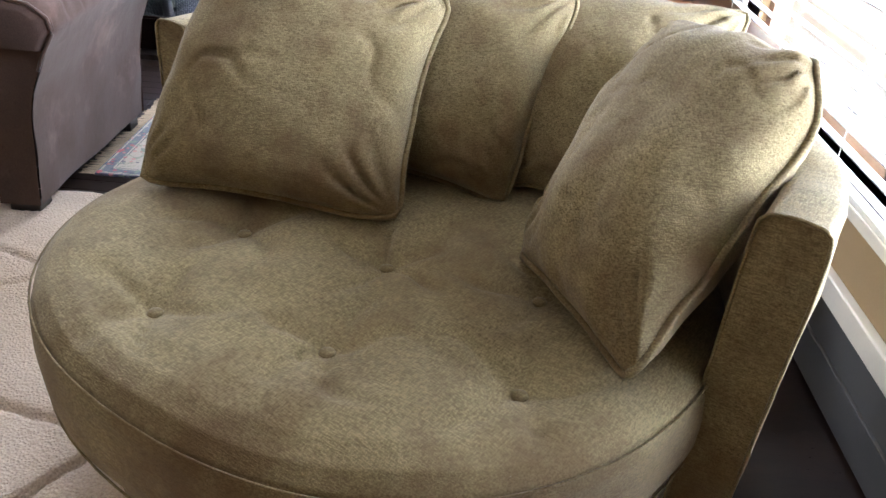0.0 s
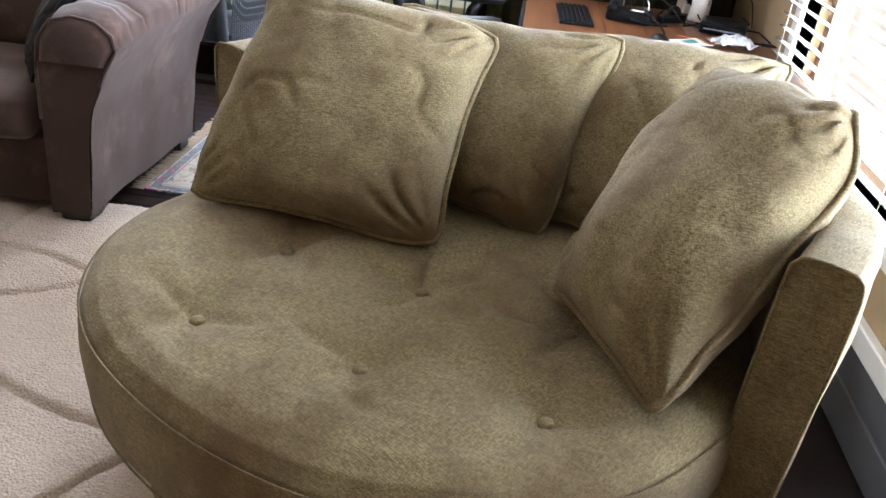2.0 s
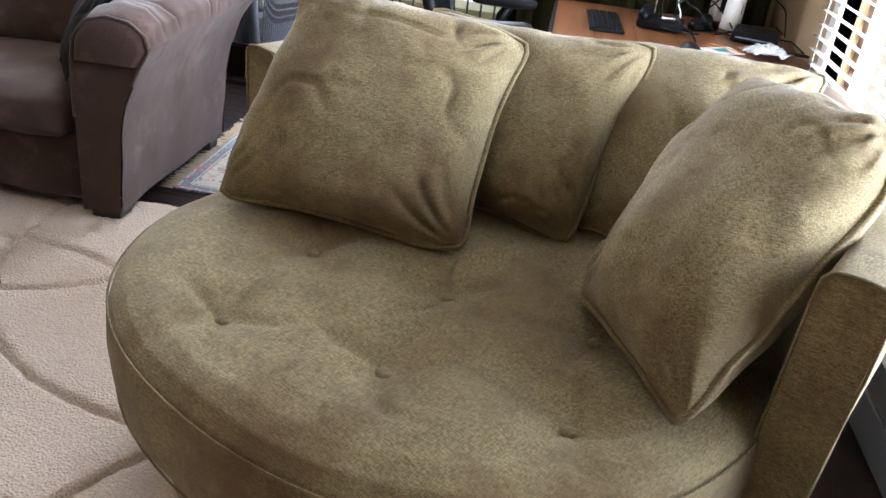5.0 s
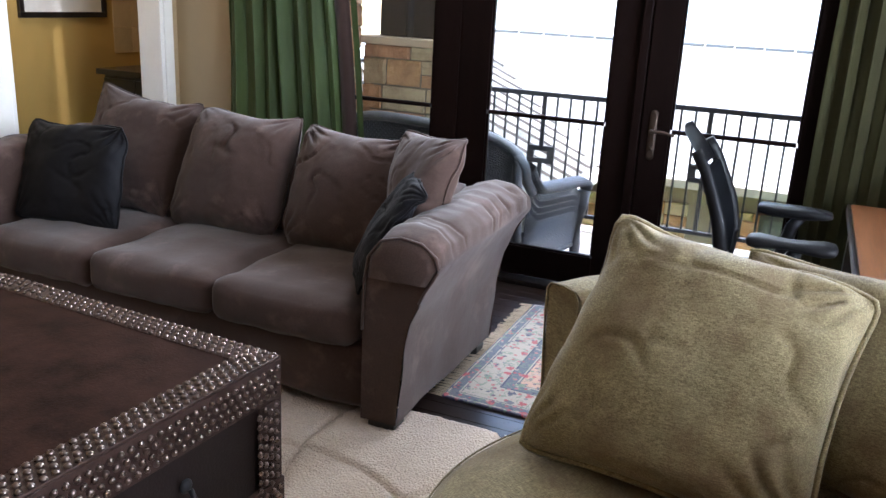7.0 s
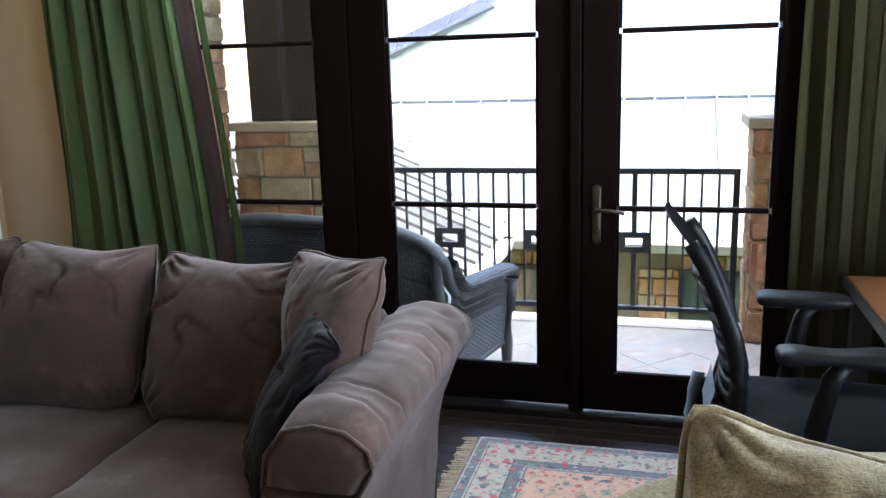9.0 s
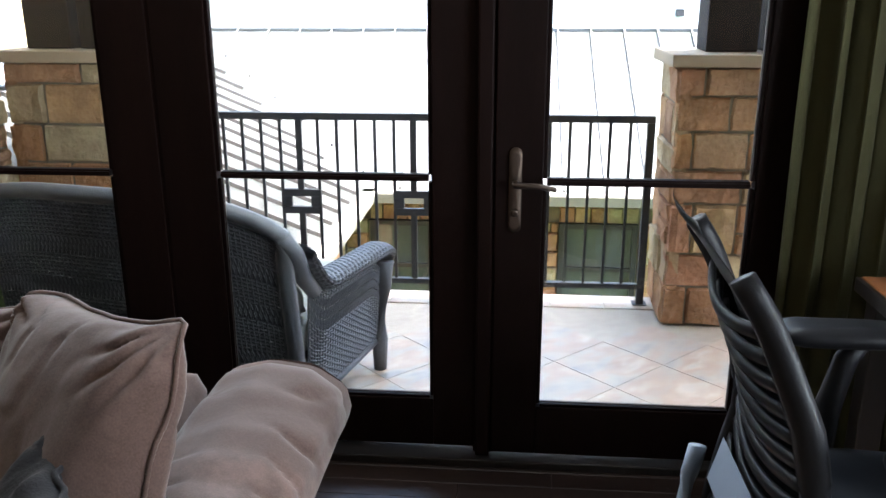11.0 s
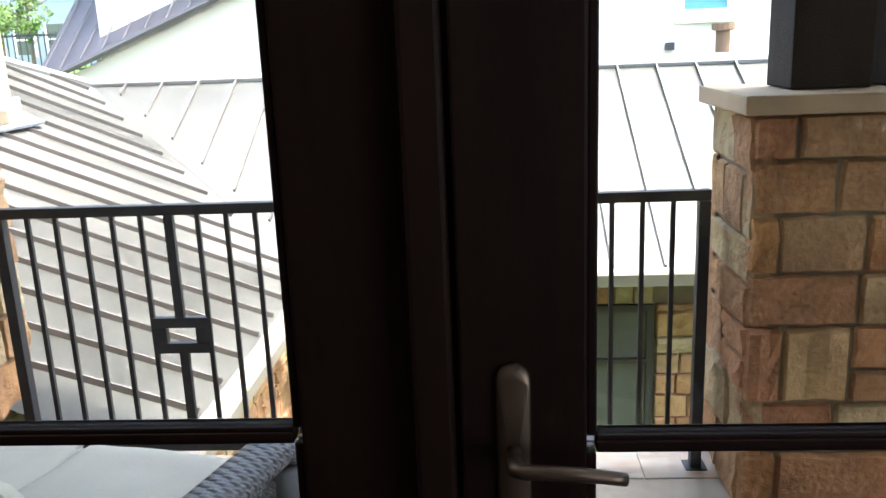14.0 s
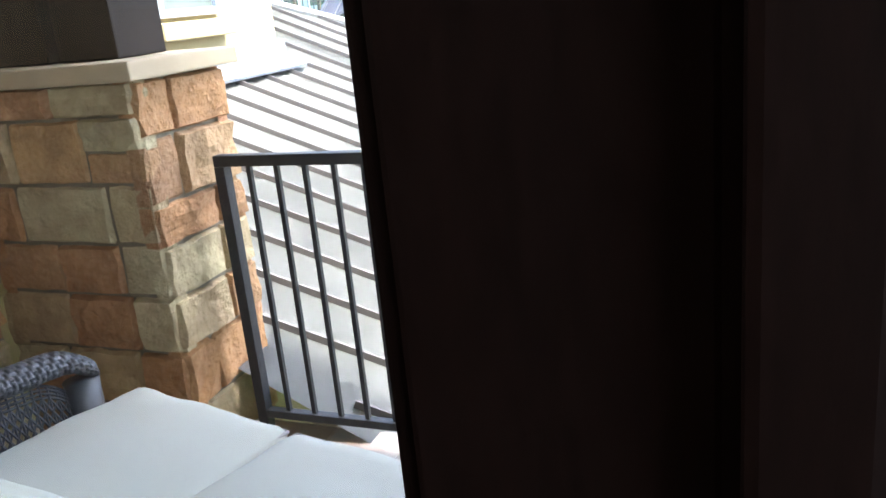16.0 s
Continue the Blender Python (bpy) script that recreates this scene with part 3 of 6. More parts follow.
# ---- glazed doors ----
def leaf(name, x0, x1, p0, p1, yf, label, handle=False):
    """A door leaf of stiles, rails, two muntins and three panes. p0, p1: the glass from left to right."""
    ob = tagged(new(name), label, "door", "glazed doors", "structure")
    d = 0.05
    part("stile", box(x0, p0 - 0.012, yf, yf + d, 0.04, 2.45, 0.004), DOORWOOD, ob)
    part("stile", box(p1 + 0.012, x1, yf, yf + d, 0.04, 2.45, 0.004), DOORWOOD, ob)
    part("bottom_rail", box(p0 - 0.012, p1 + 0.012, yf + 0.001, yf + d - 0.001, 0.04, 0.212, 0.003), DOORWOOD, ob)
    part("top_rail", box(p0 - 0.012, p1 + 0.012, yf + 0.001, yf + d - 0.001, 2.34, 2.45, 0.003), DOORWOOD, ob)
    zs = (0.222, 0.965, 1.705, 2.33)
    for z in zs[1:3]:
        bm = box(p0, p1, yf + 0.012, yf + d - 0.012, z - 0.011, z + 0.011, 0.003)
        box(p0, p1, yf + 0.004, yf + d - 0.004, z - 0.005, z + 0.005, 0.002, into=bm)
        part("muntin", bm, DOORWOOD, ob)
    for a, b in zip(zs, zs[1:]):
        lo, hi = a + (0.0 if a == zs[0] else 0.011), b - (0.0 if b == zs[3] else 0.011)
        pn = part("pane", box(p0 - 0.012, p1 + 0.012, yf + 0.023, yf + 0.027, lo - 0.01 * (a == zs[0]), hi + 0.01 * (b == zs[3])), PANE, ob)
        pn.visible_shadow = False
        bm = bmesh.new()
        for bx in ((p0 - 0.012, p0, lo, hi), (p1, p1 + 0.012, lo, hi), (p0, p1, lo - 0.01, lo), (p0, p1, hi, hi + 0.01)):
            box(bx[0], bx[1], yf + 0.008, yf + 0.022, bx[2], bx[3], 0.003, into=bm)
        part("glazing_bead", bm, DOORWOOD, ob)
        bm = bmesh.new()
        for bx in ((p0 - 0.01, p0 - 0.001, lo, hi), (p1 + 0.001, p1 + 0.01, lo, hi), (p0, p1, lo - 0.009, lo)):
            box(bx[0], bx[1], yf + 0.028, yf + 0.036, bx[2], bx[3], into=bm)
        part("spacer_bar", bm, STEEL, ob)
    return ob

leaf("door_1", -2.885, -1.875, -2.70, -2.045, 4.125, "dark walnut glazed side leaf, three panes")
leaf("door_2", -1.865, -0.872, -1.68, -1.02, 4.125, "dark walnut glazed door leaf, three panes")
door_r = leaf("door_3", -0.812, 0.10, -0.655, -0.055, 4.095, "dark walnut glazed door with a nickel lever")
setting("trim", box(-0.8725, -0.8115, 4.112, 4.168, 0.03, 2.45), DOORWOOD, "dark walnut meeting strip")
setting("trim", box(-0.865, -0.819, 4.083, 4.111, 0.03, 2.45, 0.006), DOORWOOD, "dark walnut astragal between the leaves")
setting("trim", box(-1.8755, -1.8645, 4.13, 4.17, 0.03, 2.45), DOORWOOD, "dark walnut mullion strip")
bm = box(-2.90, 0.16, 4.06, 4.36, -0.16, 0.028, 0.006)
setting("door_sill", bm, BLACKWOOD, "dark door threshold")
bm = box(-2.90, -2.887, 4.10, 4.2, 0.02, 2.5)
box(0.102, 0.16, 4.08, 4.2, 0.02, 2.5, into=bm)
box(-2.90, 0.16, 4.08, 4.2, 2.452, 2.5, into=bm)
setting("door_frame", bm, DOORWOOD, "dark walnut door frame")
plate = bmesh.new()
def plate_fn(u, v):
    a = 2 * math.pi * u
    r = 1 if v < 0.99 else 0
    cx, cz = 0.020 * math.cos(a), 0.020 * math.sin(a) + (0.112 if math.sin(a) >= 0 else -0.112)
    s = (1.0, 1.0, 0.86, 0.0)[min(3, int(v * 3 + 0.001))]
    yy = (0.0, -0.006, -0.009, -0.009)[min(3, int(v * 3 + 0.001))]
    return (-0.751 + cx * s, 4.095 + yy, 0.94 + cz * (s if s else 0.0))
grid(plate_fn, 28, 3, True, False, plate)
hw = part("escutcheon", plate, STEEL, door_r, "brushed nickel back plate", True)
lever = [(-0.751, 4.085 - 0.045 * min(1, s * 4), 0.965 + 0.004 * math.sin(s * 3)) for s in (0, 0.12, 0.25)]
lever += [(-0.751 + 0.12 * s, 4.04 - 0.010 * math.sin(s * 3.1), 0.965 + 0.008 * math.sin(s * 3.1) - 0.010 * s) for s in (0.08, 0.2, 0.4, 0.6, 0.8, 0.92, 1.0)]
part("lever_handle", tube(lever, lambda q: 0.0095 - 0.002 * q, 10), STEEL, hw, "curved nickel lever", True)
bm = lathe([(0.012, 0), (0.012, 0.008), (0.006, 0.010)], 14)
cyl = part("lock_cylinder", bm, STEEL, hw, "", True)
cyl.matrix_basis = pose(-0.751, 4.087, 0.872, 90)

# ---- curtains ----
def curtain(name, x0, x1, y, folds, material, label, top=2.6, sweep=0.0, depth=0.05, seed=0.0):
    ob = thing(name, pose((x0 + x1) / 2, y, 0.02), label, "curtain", "curtains")
    w = x1 - x0
    def fn(u, v):
        z = v * top
        ph = u * folds * 2 * math.pi + 2.4 * noise.noise(Vector((u * 5, seed, 0))) + 0.9 * noise.noise(Vector((u * 9, v * 1.3, seed + 2)))
        amp = depth * (0.6 + 0.7 * noise.noise(Vector((u * 7, v * 1.5, seed))))
        x = -w / 2 + w * u + sweep * (1 - v) * u + 0.012 * math.sin(ph * 2)
        return (x, amp * math.sin(ph) + 0.02 * noise.noise(Vector((u * 4, v * 3, seed + 5))), z)
    bm = grid(fn, folds * 14, 26)
    bmesh.ops.solidify(bm, geom=bm.faces[:], thickness=0.003)
    part("drape", bm, material, ob, "", True)
    return ob, fn

cl, fn = curtain("window_curtain", -3.40, -2.74, 4.03, 7, GREEN, "green silk curtain with a brown satin lining edge, drawn aside", 2.6, 0.24, 0.045, 1.0)
def edge_fn(u, v):
    p = Vector(fn(1.0, v))
    return p + Vector((u * 0.10, -0.02 * math.sin(u * math.pi) - 0.01, 0))
bm = grid(edge_fn, 5, 26)
bmesh.ops.solidify(bm, geom=bm.faces[:], thickness=0.003)
part("lining", bm, LINING, cl, "folded-back brown satin lining", True)
bm = grid(lambda u, v: Vector(edge_fn(1.0, v)) + Vector((u * 0.04, 0.012, 0)), 2, 26)
bmesh.ops.solidify(bm, geom=bm.faces[:], thickness=0.003)
part("hem", bm, GREEN, cl, "", True)
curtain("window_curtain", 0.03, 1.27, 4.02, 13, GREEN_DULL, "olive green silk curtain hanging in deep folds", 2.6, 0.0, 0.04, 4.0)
for a, b in ((-3.55, -2.5), (-0.1, 1.29)):
    rod = thing("curtain_rod", pose((a + b) / 2, 4.03, 2.62), "dark metal curtain rod above the doors", "curtain rod")
    part("rod", tube([((a - b) / 2, 0, 0), ((b - a) / 2, 0, 0)], 0.014, 10), IRON, rod, "", True)
    for x in ((a - b) / 2 + 0.05, (b - a) / 2 - 0.05):
        part("bracket", box(x - 0.01, x + 0.01, 0.0, 0.12, -0.012, 0.012, 0.003), IRON, rod)

# ---- rugs ----
RX0, RX1, RY0, RY1 = -3.55, 0.82, -1.6, 2.36
def groove(x, y):
    d = 9.0
    for i in range(-1, 6):
        for j in range(-1, 5):
            cx, cy = -3.4 + i * 0.93 + 0.2 * math.sin(j * 2.3), -1.6 + j * 0.97 + 0.25 * math.sin(i * 1.7)
            r = 0.78 + 0.16 * math.sin(i * 3.1 + j * 1.3)
            a = math.atan2(y - cy, x - cx)
            if math.sin(a * 1.0 + i * 1.9 + j * 2.7) > -0.15:
                d = min(d, abs(math.hypot(x - cx, y - cy) - r))
    return d
def shag_fn(u, v):
    x, y = RX0 + (RX1 - RX0) * u, RY0 + (RY1 - RY0) * v
    g = groove(x, y)
    z = 0.030 - 0.026 * math.exp(-(g / 0.010) ** 2) + 0.004 * noise.noise(Vector((x * 60, y * 60, 0))) + 0.003 * noise.noise(Vector((x * 9, y * 9, 3)))
    if u in (0, 1) or v in (0, 1):
        z = 0.001
    return (x + 0.006 * noise.noise(Vector((x * 30, y * 30, 7))), y + 0.006 * noise.noise(Vector((x * 30, y * 30, 9))), z)
rug = thing("shag_rug", pose(0, 0, 0), "beige shag rug with carved leaf lines on the dark floor", "rug")
part("nap", grid(shag_fn, 400, 360), SHAG, rug, "", True)
OX0, OX1, OY0, OY1 = -1.215, 0.95, 2.555, 3.78
ORIENTAL = oriental_mat("oriental_rug_wool", (OX1 - OX0) / 2, (OY1 - OY0) / 2)
orug = thing("oriental_rug", pose((OX0 + OX1) / 2, (OY0 + OY1) / 2, 0), "flowered oriental rug in cream, blue and red with fringe", "rug")
part("woven_field", box(-(OX1 - OX0) / 2, (OX1 - OX0) / 2, -(OY1 - OY0) / 2, (OY1 - OY0) / 2, 0.0005, 0.013, 0.004), ORIENTAL, orug)
bm = bmesh.new()
for k in range(150):
    y = (OY0 - OY1) / 2 + (OY1 - OY0) * (k + 0.5) / 150
    w = random.uniform(-0.012, 0.012)
    tube([((OX0 - OX1) / 2, y, 0.007), ((OX0 - OX1) / 2 - 0.03, y + w * 0.5, 0.006), ((OX0 - OX1) / 2 - random.uniform(0.05, 0.075), y + w, 0.003)], 0.0022, 4, into=bm)
part("fringe", bm, FRINGE, orug, "cream cotton fringe")["kind"] = "stuff"

# ---- taupe sofa ----
sofa = thing("sofa", pose(-2.38, 2.16, 0), "taupe microfibre sofa with rolled pillow arms", "sofa")
SL, SR = -1.16, 1.16
def S(x): return x + 2.38
part("base", cushion_box(S(-3.42), S(-1.36), 0.03, 0.93, 0.065, 0.34, 0.03, 0.004, 10, 1.0), SUEDE, sofa, "", True)
part("back_frame", cushion_box(S(-3.42), S(-1.36), 0.72, 0.97, 0.2, 0.80, 0.06, 0.01, 10, 2.0), SUEDE, sofa, "", True)
for k in range(3):
    a = -3.34 + 0.64 * k
    part("seat_cushion", cushion_box(S(a + 0.003), S(a + 0.637), -0.02, 0.74, 0.31, 0.485, 0.055, 0.022, 16, 3.0 + k), SUEDE, sofa, "", True)
def arm_profile(q):
    """Across the arm, from the inner foot over the roll to the outer foot: outward distance, height."""
    pts = ((-0.155, 0.06), (-0.155, 0.35), (-0.150, 0.60), (-0.135, 0.70), (-0.085, 0.765), (-0.01, 0.785), (0.07, 0.775), (0.125, 0.735), (0.135, 0.685), (0.085, 0.60), (0.035, 0.48), (0.012, 0.36), (0.0, 0.22), (-0.008, 0.065))
    s = q * (len(pts) - 1)
    i = min(len(pts) - 2, int(s))
    f = s - i
    f = f * f * (3 - 2 * f) * 0.3 + f * 0.7
    return pts[i][0] * (1 - f) + pts[i + 1][0] * f, pts[i][1] * (1 - f) + pts[i + 1][1] * f
for sign, x0 in ((1, S(-1.215)), (-1, S(-3.545))):
    def arm_fn(u, v, sign=sign, x0=x0, grow=0.0):
        o, z = arm_profile(u)
        rise = 1 + 0.035 * v ** 1.3
        z2 = 0.06 + (z - 0.06) * rise + grow
        o2 = o * (1 + 0.06 * v * (z > 0.5))
        return Vector((x0 + sign * (o2 - 0.01 * math.sin(v * math.pi)), 0.0 + 0.95 * v, z2))
    bm = grid(arm_fn, 40, 20)
    for v in (0, 1):
        loop = [bm.verts.new(arm_fn(u / 40, v) + Vector((0, -0.012 if v == 0 else 0.012, 0))) for u in range(41)]
        bm.faces.new(loop if (v == 0) == (sign == 1) else list(reversed(loop)))
    bmesh.ops.recalc_face_normals(bm, faces=bm.faces[:])
    arm = part("arm", soften(bm, 0.01, 6, sign), SUEDE, sofa, "", True)
    def pad_fn(u, v, sign=sign, x0=x0):
        q = 0.17 + 0.50 * u
        o, z = arm_profile(q)
        rise = 1 + 0.035 * v ** 1.3
        crease = 1 - abs(math.sin(v * 19 + 3.5 * noise.noise(Vector((u * 2.6, v * 5, sign))) + 1.2 * u))
        patch = max(0.0, 0.35 + 0.9 * noise.noise(Vector((u * 3.2, v * 4.5, sign + 4))))
        fold = (0.010 * noise.noise(Vector((u * 2.5, v * 13, sign))) - 0.020 * crease ** 4 * patch) * math.sin(u * math.pi) ** 0.6
        puff = 0.028 * math.sin(min(1, u * 1.0) * math.pi) ** 0.5 + fold
        end = 1 - (abs(2 * v - 1)) ** 10
        cx, cz = -0.01, 0.66
        o2 = (cx + (o - cx) * (1 + puff * 2.4 * end)) * (1 + 0.06 * v)
        z2 = 0.06 + (z - 0.06) * rise + (puff * end)
        tuck = 0.24 * abs(2 * v - 1) ** 26
        o2, z2 = o2 + (-0.01 - o2) * tuck, z2 + (0.66 - z2) * tuck
        return Vector((x0 + sign * o2, -0.035 + 0.99 * v, z2))
    bm = grid(pad_fn, 32, 150)
    for v in (0, 1):
        loop = [bm.verts.new(pad_fn(u / 32, v)) for u in range(33)]
        bm.faces.new(loop if (v == 0) == (sign == 1) else list(reversed(loop)))
    bmesh.ops.remove_doubles(bm, verts=bm.verts[:], dist=0.0005)
    bmesh.ops.recalc_face_normals(bm, faces=bm.faces[:])
    part("arm_pad", bm, SUEDE, arm, "gathered pillow top", True)
    rim = [Vector(arm_fn(0.10 + 0.62 * k / 24, 0)) + Vector((0, -0.016, 0)) for k in range(25)]
    part("welt", tube(rim, 0.006, 6), SUEDE, arm, "", True)
for x in (S(-3.45), S(-2.4), S(-1.29)):
    for y in (0.04, 0.87):
        part("foot", box(x - 0.06, x + 0.05, y - 0.03, y + 0.06, 0.012, 0.075, 0.006), BLACKWOOD, sofa, "black block foot")

SW = "back cushions of the sofa"
lab = "plump taupe loose back cushion leaning on the sofa"
pillow("back_cushion", ((-2.76, 2.72, 0.47), (-2.14, 2.72, 0.47), (-2.16, 3.00, 1.00), (-2.74, 3.00, 1.03)), 0.16, SUEDE, lab, SW, 0.004, 2.1, 0.03, 0.8, 60, 0.035)
pillow("back_cushion", ((-2.13, 2.72, 0.47), (-1.50, 2.72, 0.47), (-1.56, 3.02, 0.97), (-2.14, 3.00, 0.99)), 0.16, SUEDE, lab, SW, 0.004, 3.4, 0.03, 0.8, 60, 0.035)
pillow("back_cushion", ((-3.34, 2.74, 0.47), (-2.78, 2.74, 0.47), (-2.72, 3.02, 1.00), (-3.44, 3.02, 1.07)), 0.12, SUEDE, "pale taupe loose back cushion with a raised corner", SW, 0.004, 5.2, 0.02, 0.8)
pillow("back_cushion", ((-1.56, 2.74, 0.48), (-1.26, 2.36, 0.62), (-1.225, 2.70, 1.05), (-1.60, 2.96, 1.02)), 0.12, SUEDE, "taupe loose cushion wedged in the sofa's corner", SW, 0.004, 6.3, 0.0, 0.7)
pillow("throw_pillow", ((-3.36, 2.36, 0.48), (-2.78, 2.42, 0.48), (-2.90, 2.66, 0.93), (-3.50, 2.62, 0.90)), 0.09, BLACK_CLOTH, "black velvet throw pillow leaning on the sofa", "black throw pillows", 0.005, 7.7)
pillow("throw_pillow", ((-1.60, 2.50, 0.50), (-1.43, 2.20, 0.54), (-1.28, 2.42, 0.90), (-1.42, 2.70, 0.93)), 0.06, BLACK_CLOTH, "black velvet throw pillow tucked beside the sofa arm", "black throw pillows", 0.005, 8.8)

# ---- studded trunk ----
TW, TD, TH = 1.32, 1.06, 0.50
trunk = thing("storage_trunk", pose(-1.39 - TW / 2, 1.665 - TD / 2, 0.028, 0, 0, -4), "brown leather trunk with bronze nailheads, used as table", "trunk")
hx, hy = TW / 2, TD / 2
part("body", box(-hx + 0.012, hx - 0.012, -hy + 0.012, hy - 0.012, 0.012, TH - 0.14, 0.006), LEATHER_DARK, trunk)
part("lid", box(-hx + 0.008, hx - 0.008, -hy + 0.008, hy - 0.008, TH - 0.136, TH - 0.008, 0.008), LEATHER_DARK, trunk)
part("top_panel", box(-hx + 0.1, hx - 0.1, -hy + 0.1, hy - 0.1, TH - 0.0075, TH - 0.003, 0.002), LEATHER, trunk, "scuffed brown leather panel")
B = 0.105
for a in ((-hx, hx, hy - B, hy), (-hx, hx, -hy, -hy + B), (-hx, -hx + B, -hy + B, hy - B), (hx - B, hx, -hy + B, hy - B)):
    part("top_band", box(a[0], a[1], a[2], a[3], TH - 0.008, TH, 0.003), BAND, trunk)
for a in ((hx - 0.008, hx, -hy, hy), (-hx, -hx + 0.008, -hy, hy), (-hx + 0.009, hx - 0.009, hy - 0.008, hy), (-hx + 0.009, hx - 0.009, -hy, -hy + 0.008)):
    part("side_band", box(a[0], a[1], a[2], a[3], TH - 0.134, TH - 0.009, 0.002), BAND, trunk)
    part("bottom_band", box(a[0] - 0.006, a[1] + 0.006, a[2] - 0.006, a[3] + 0.006, 0.0, 0.085, 0.003), BAND, trunk)
for sx in (-1, 1):
    for sy in (-1, 1):
        cx, cy = sx * hx, sy * hy
        bm = box(min(cx, cx - sx * 0.1), max(cx, cx - sx * 0.1), min(cy, cy - sy * 0.009), max(cy, cy - sy * 0.009), 0.086, TH - 0.136, 0.002)
        box(min(cx, cx - sx * 0.009), max(cx, cx - sx * 0.009), min(cy - sy * 0.009, cy - sy * 0.1), max(cy - sy * 0.009, cy - sy * 0.1), 0.086, TH - 0.136, 0.002, into=bm)
        part("corner_band", bm, BAND, trunk)
bm = lathe([(0.0105, 0), (0.0098, 0.005), (0.006, 0.0085), (0.001, 0.0098)], 8)
nail = part("nailhead", bm, NAIL, trunk, "", True)
nail.matrix_basis = pose(hx - 0.015, hy - 0.015, TH)
def nails(mk, n, rows, step):
    out = []
    for i in range(n):
        for j in range(rows):
            out.append(mk(i * step, 0.014 + j * 0.026, (j % 2) * step / 2))
    return out
near = nails(lambda s, r, o: pose(hx - r, hy - 0.03 - s - o, TH), 20, 4, 0.031)
near += nails(lambda s, r, o: pose(hx - 0.05 - s - o, hy - r, TH), 30, 4, 0.031)
near += nails(lambda s, r, o: pose(hx, hy - 0.02 - s - o, TH - 0.02 - r, 0, 90), 16, 4, 0.031)
for m in near[:290]:
    shared("nailhead", nail.data, trunk, m)
rest = near[290:] + nails(lambda s, r, o: pose(hx - 1.0 - s - o, hy - r, TH), 9, 4, 0.031)
rest += nails(lambda s, r, o: pose(hx, hy - 0.012 - r, TH - 0.15 - s - o, 0, 90), 9, 4, 0.031)
rest += nails(lambda s, r, o: pose(hx + 0.006, hy - 0.02 - s - o, 0.07 - r * 0.7, 0, 90), 24, 3, 0.031)
rest += nails(lambda s, r, o: pose(hx - 0.03 - s - o, hy, TH - 0.02 - r, -90), 40, 4, 0.031)
rest += nails(lambda s, r, o: pose(hx - r, hy, TH - 0.15 - s - o, -90), 9, 4, 0.031)
rest += nails(lambda s, r, o: pose(-hx + r, hy - 0.03 - s - o, TH), 24, 4, 0.031)
rest += nails(lambda s, r, o: pose(hx - r, hy - 0.65 - s - o, TH), 12, 4, 0.031)
rest += nails(lambda s, r, o: pose(hx, hy - 0.516 - s - o, TH - 0.02 - r, 0, 90), 17, 4, 0.031)
bm = bmesh.new()
src_me = nail.data
for m in rest:
    k = len(bm.verts)
    vs = [bm.verts.new(m @ v.co) for v in src_me.vertices]
    for p in src_me.polygons:
        bm.faces.new([vs[i] for i in p.vertices])
part("nailhead_strip", bm, NAIL, trunk, "rows of bronze nailheads", True)["kind"] = "stuff"
for y in (0.06,):
    bail = [(hx + 0.012, y - 0.07, 0.26), (hx + 0.03, y - 0.07, 0.23), (hx + 0.04, y - 0.05, 0.17), (hx + 0.04, y + 0.05, 0.17), (hx + 0.03, y + 0.07, 0.23), (hx + 0.012, y + 0.07, 0.26)]
    h = part("drop_handle", tube(bail, 0.008, 8), IRON, trunk, "dark iron drop handle", True)
    for s in (-0.07, 0.07):
        pl = part("handle_boss", lathe([(0.022, 0), (0.02, 0.006), (0.01, 0.014)], 12), IRON, h, "", True)
        pl.matrix_basis = pose(hx - 0.006, y + s, 0.265, 0, 90)
remote = thing("remote_control", pose(-2.62, 1.55, 0.531, 0, 0, 25), "slim black remote control lying on the trunk", "remote control")
part("case", box(-0.11, 0.11, -0.022, 0.022, 0, 0.016, 0.005), BLACKPLASTIC, remote)

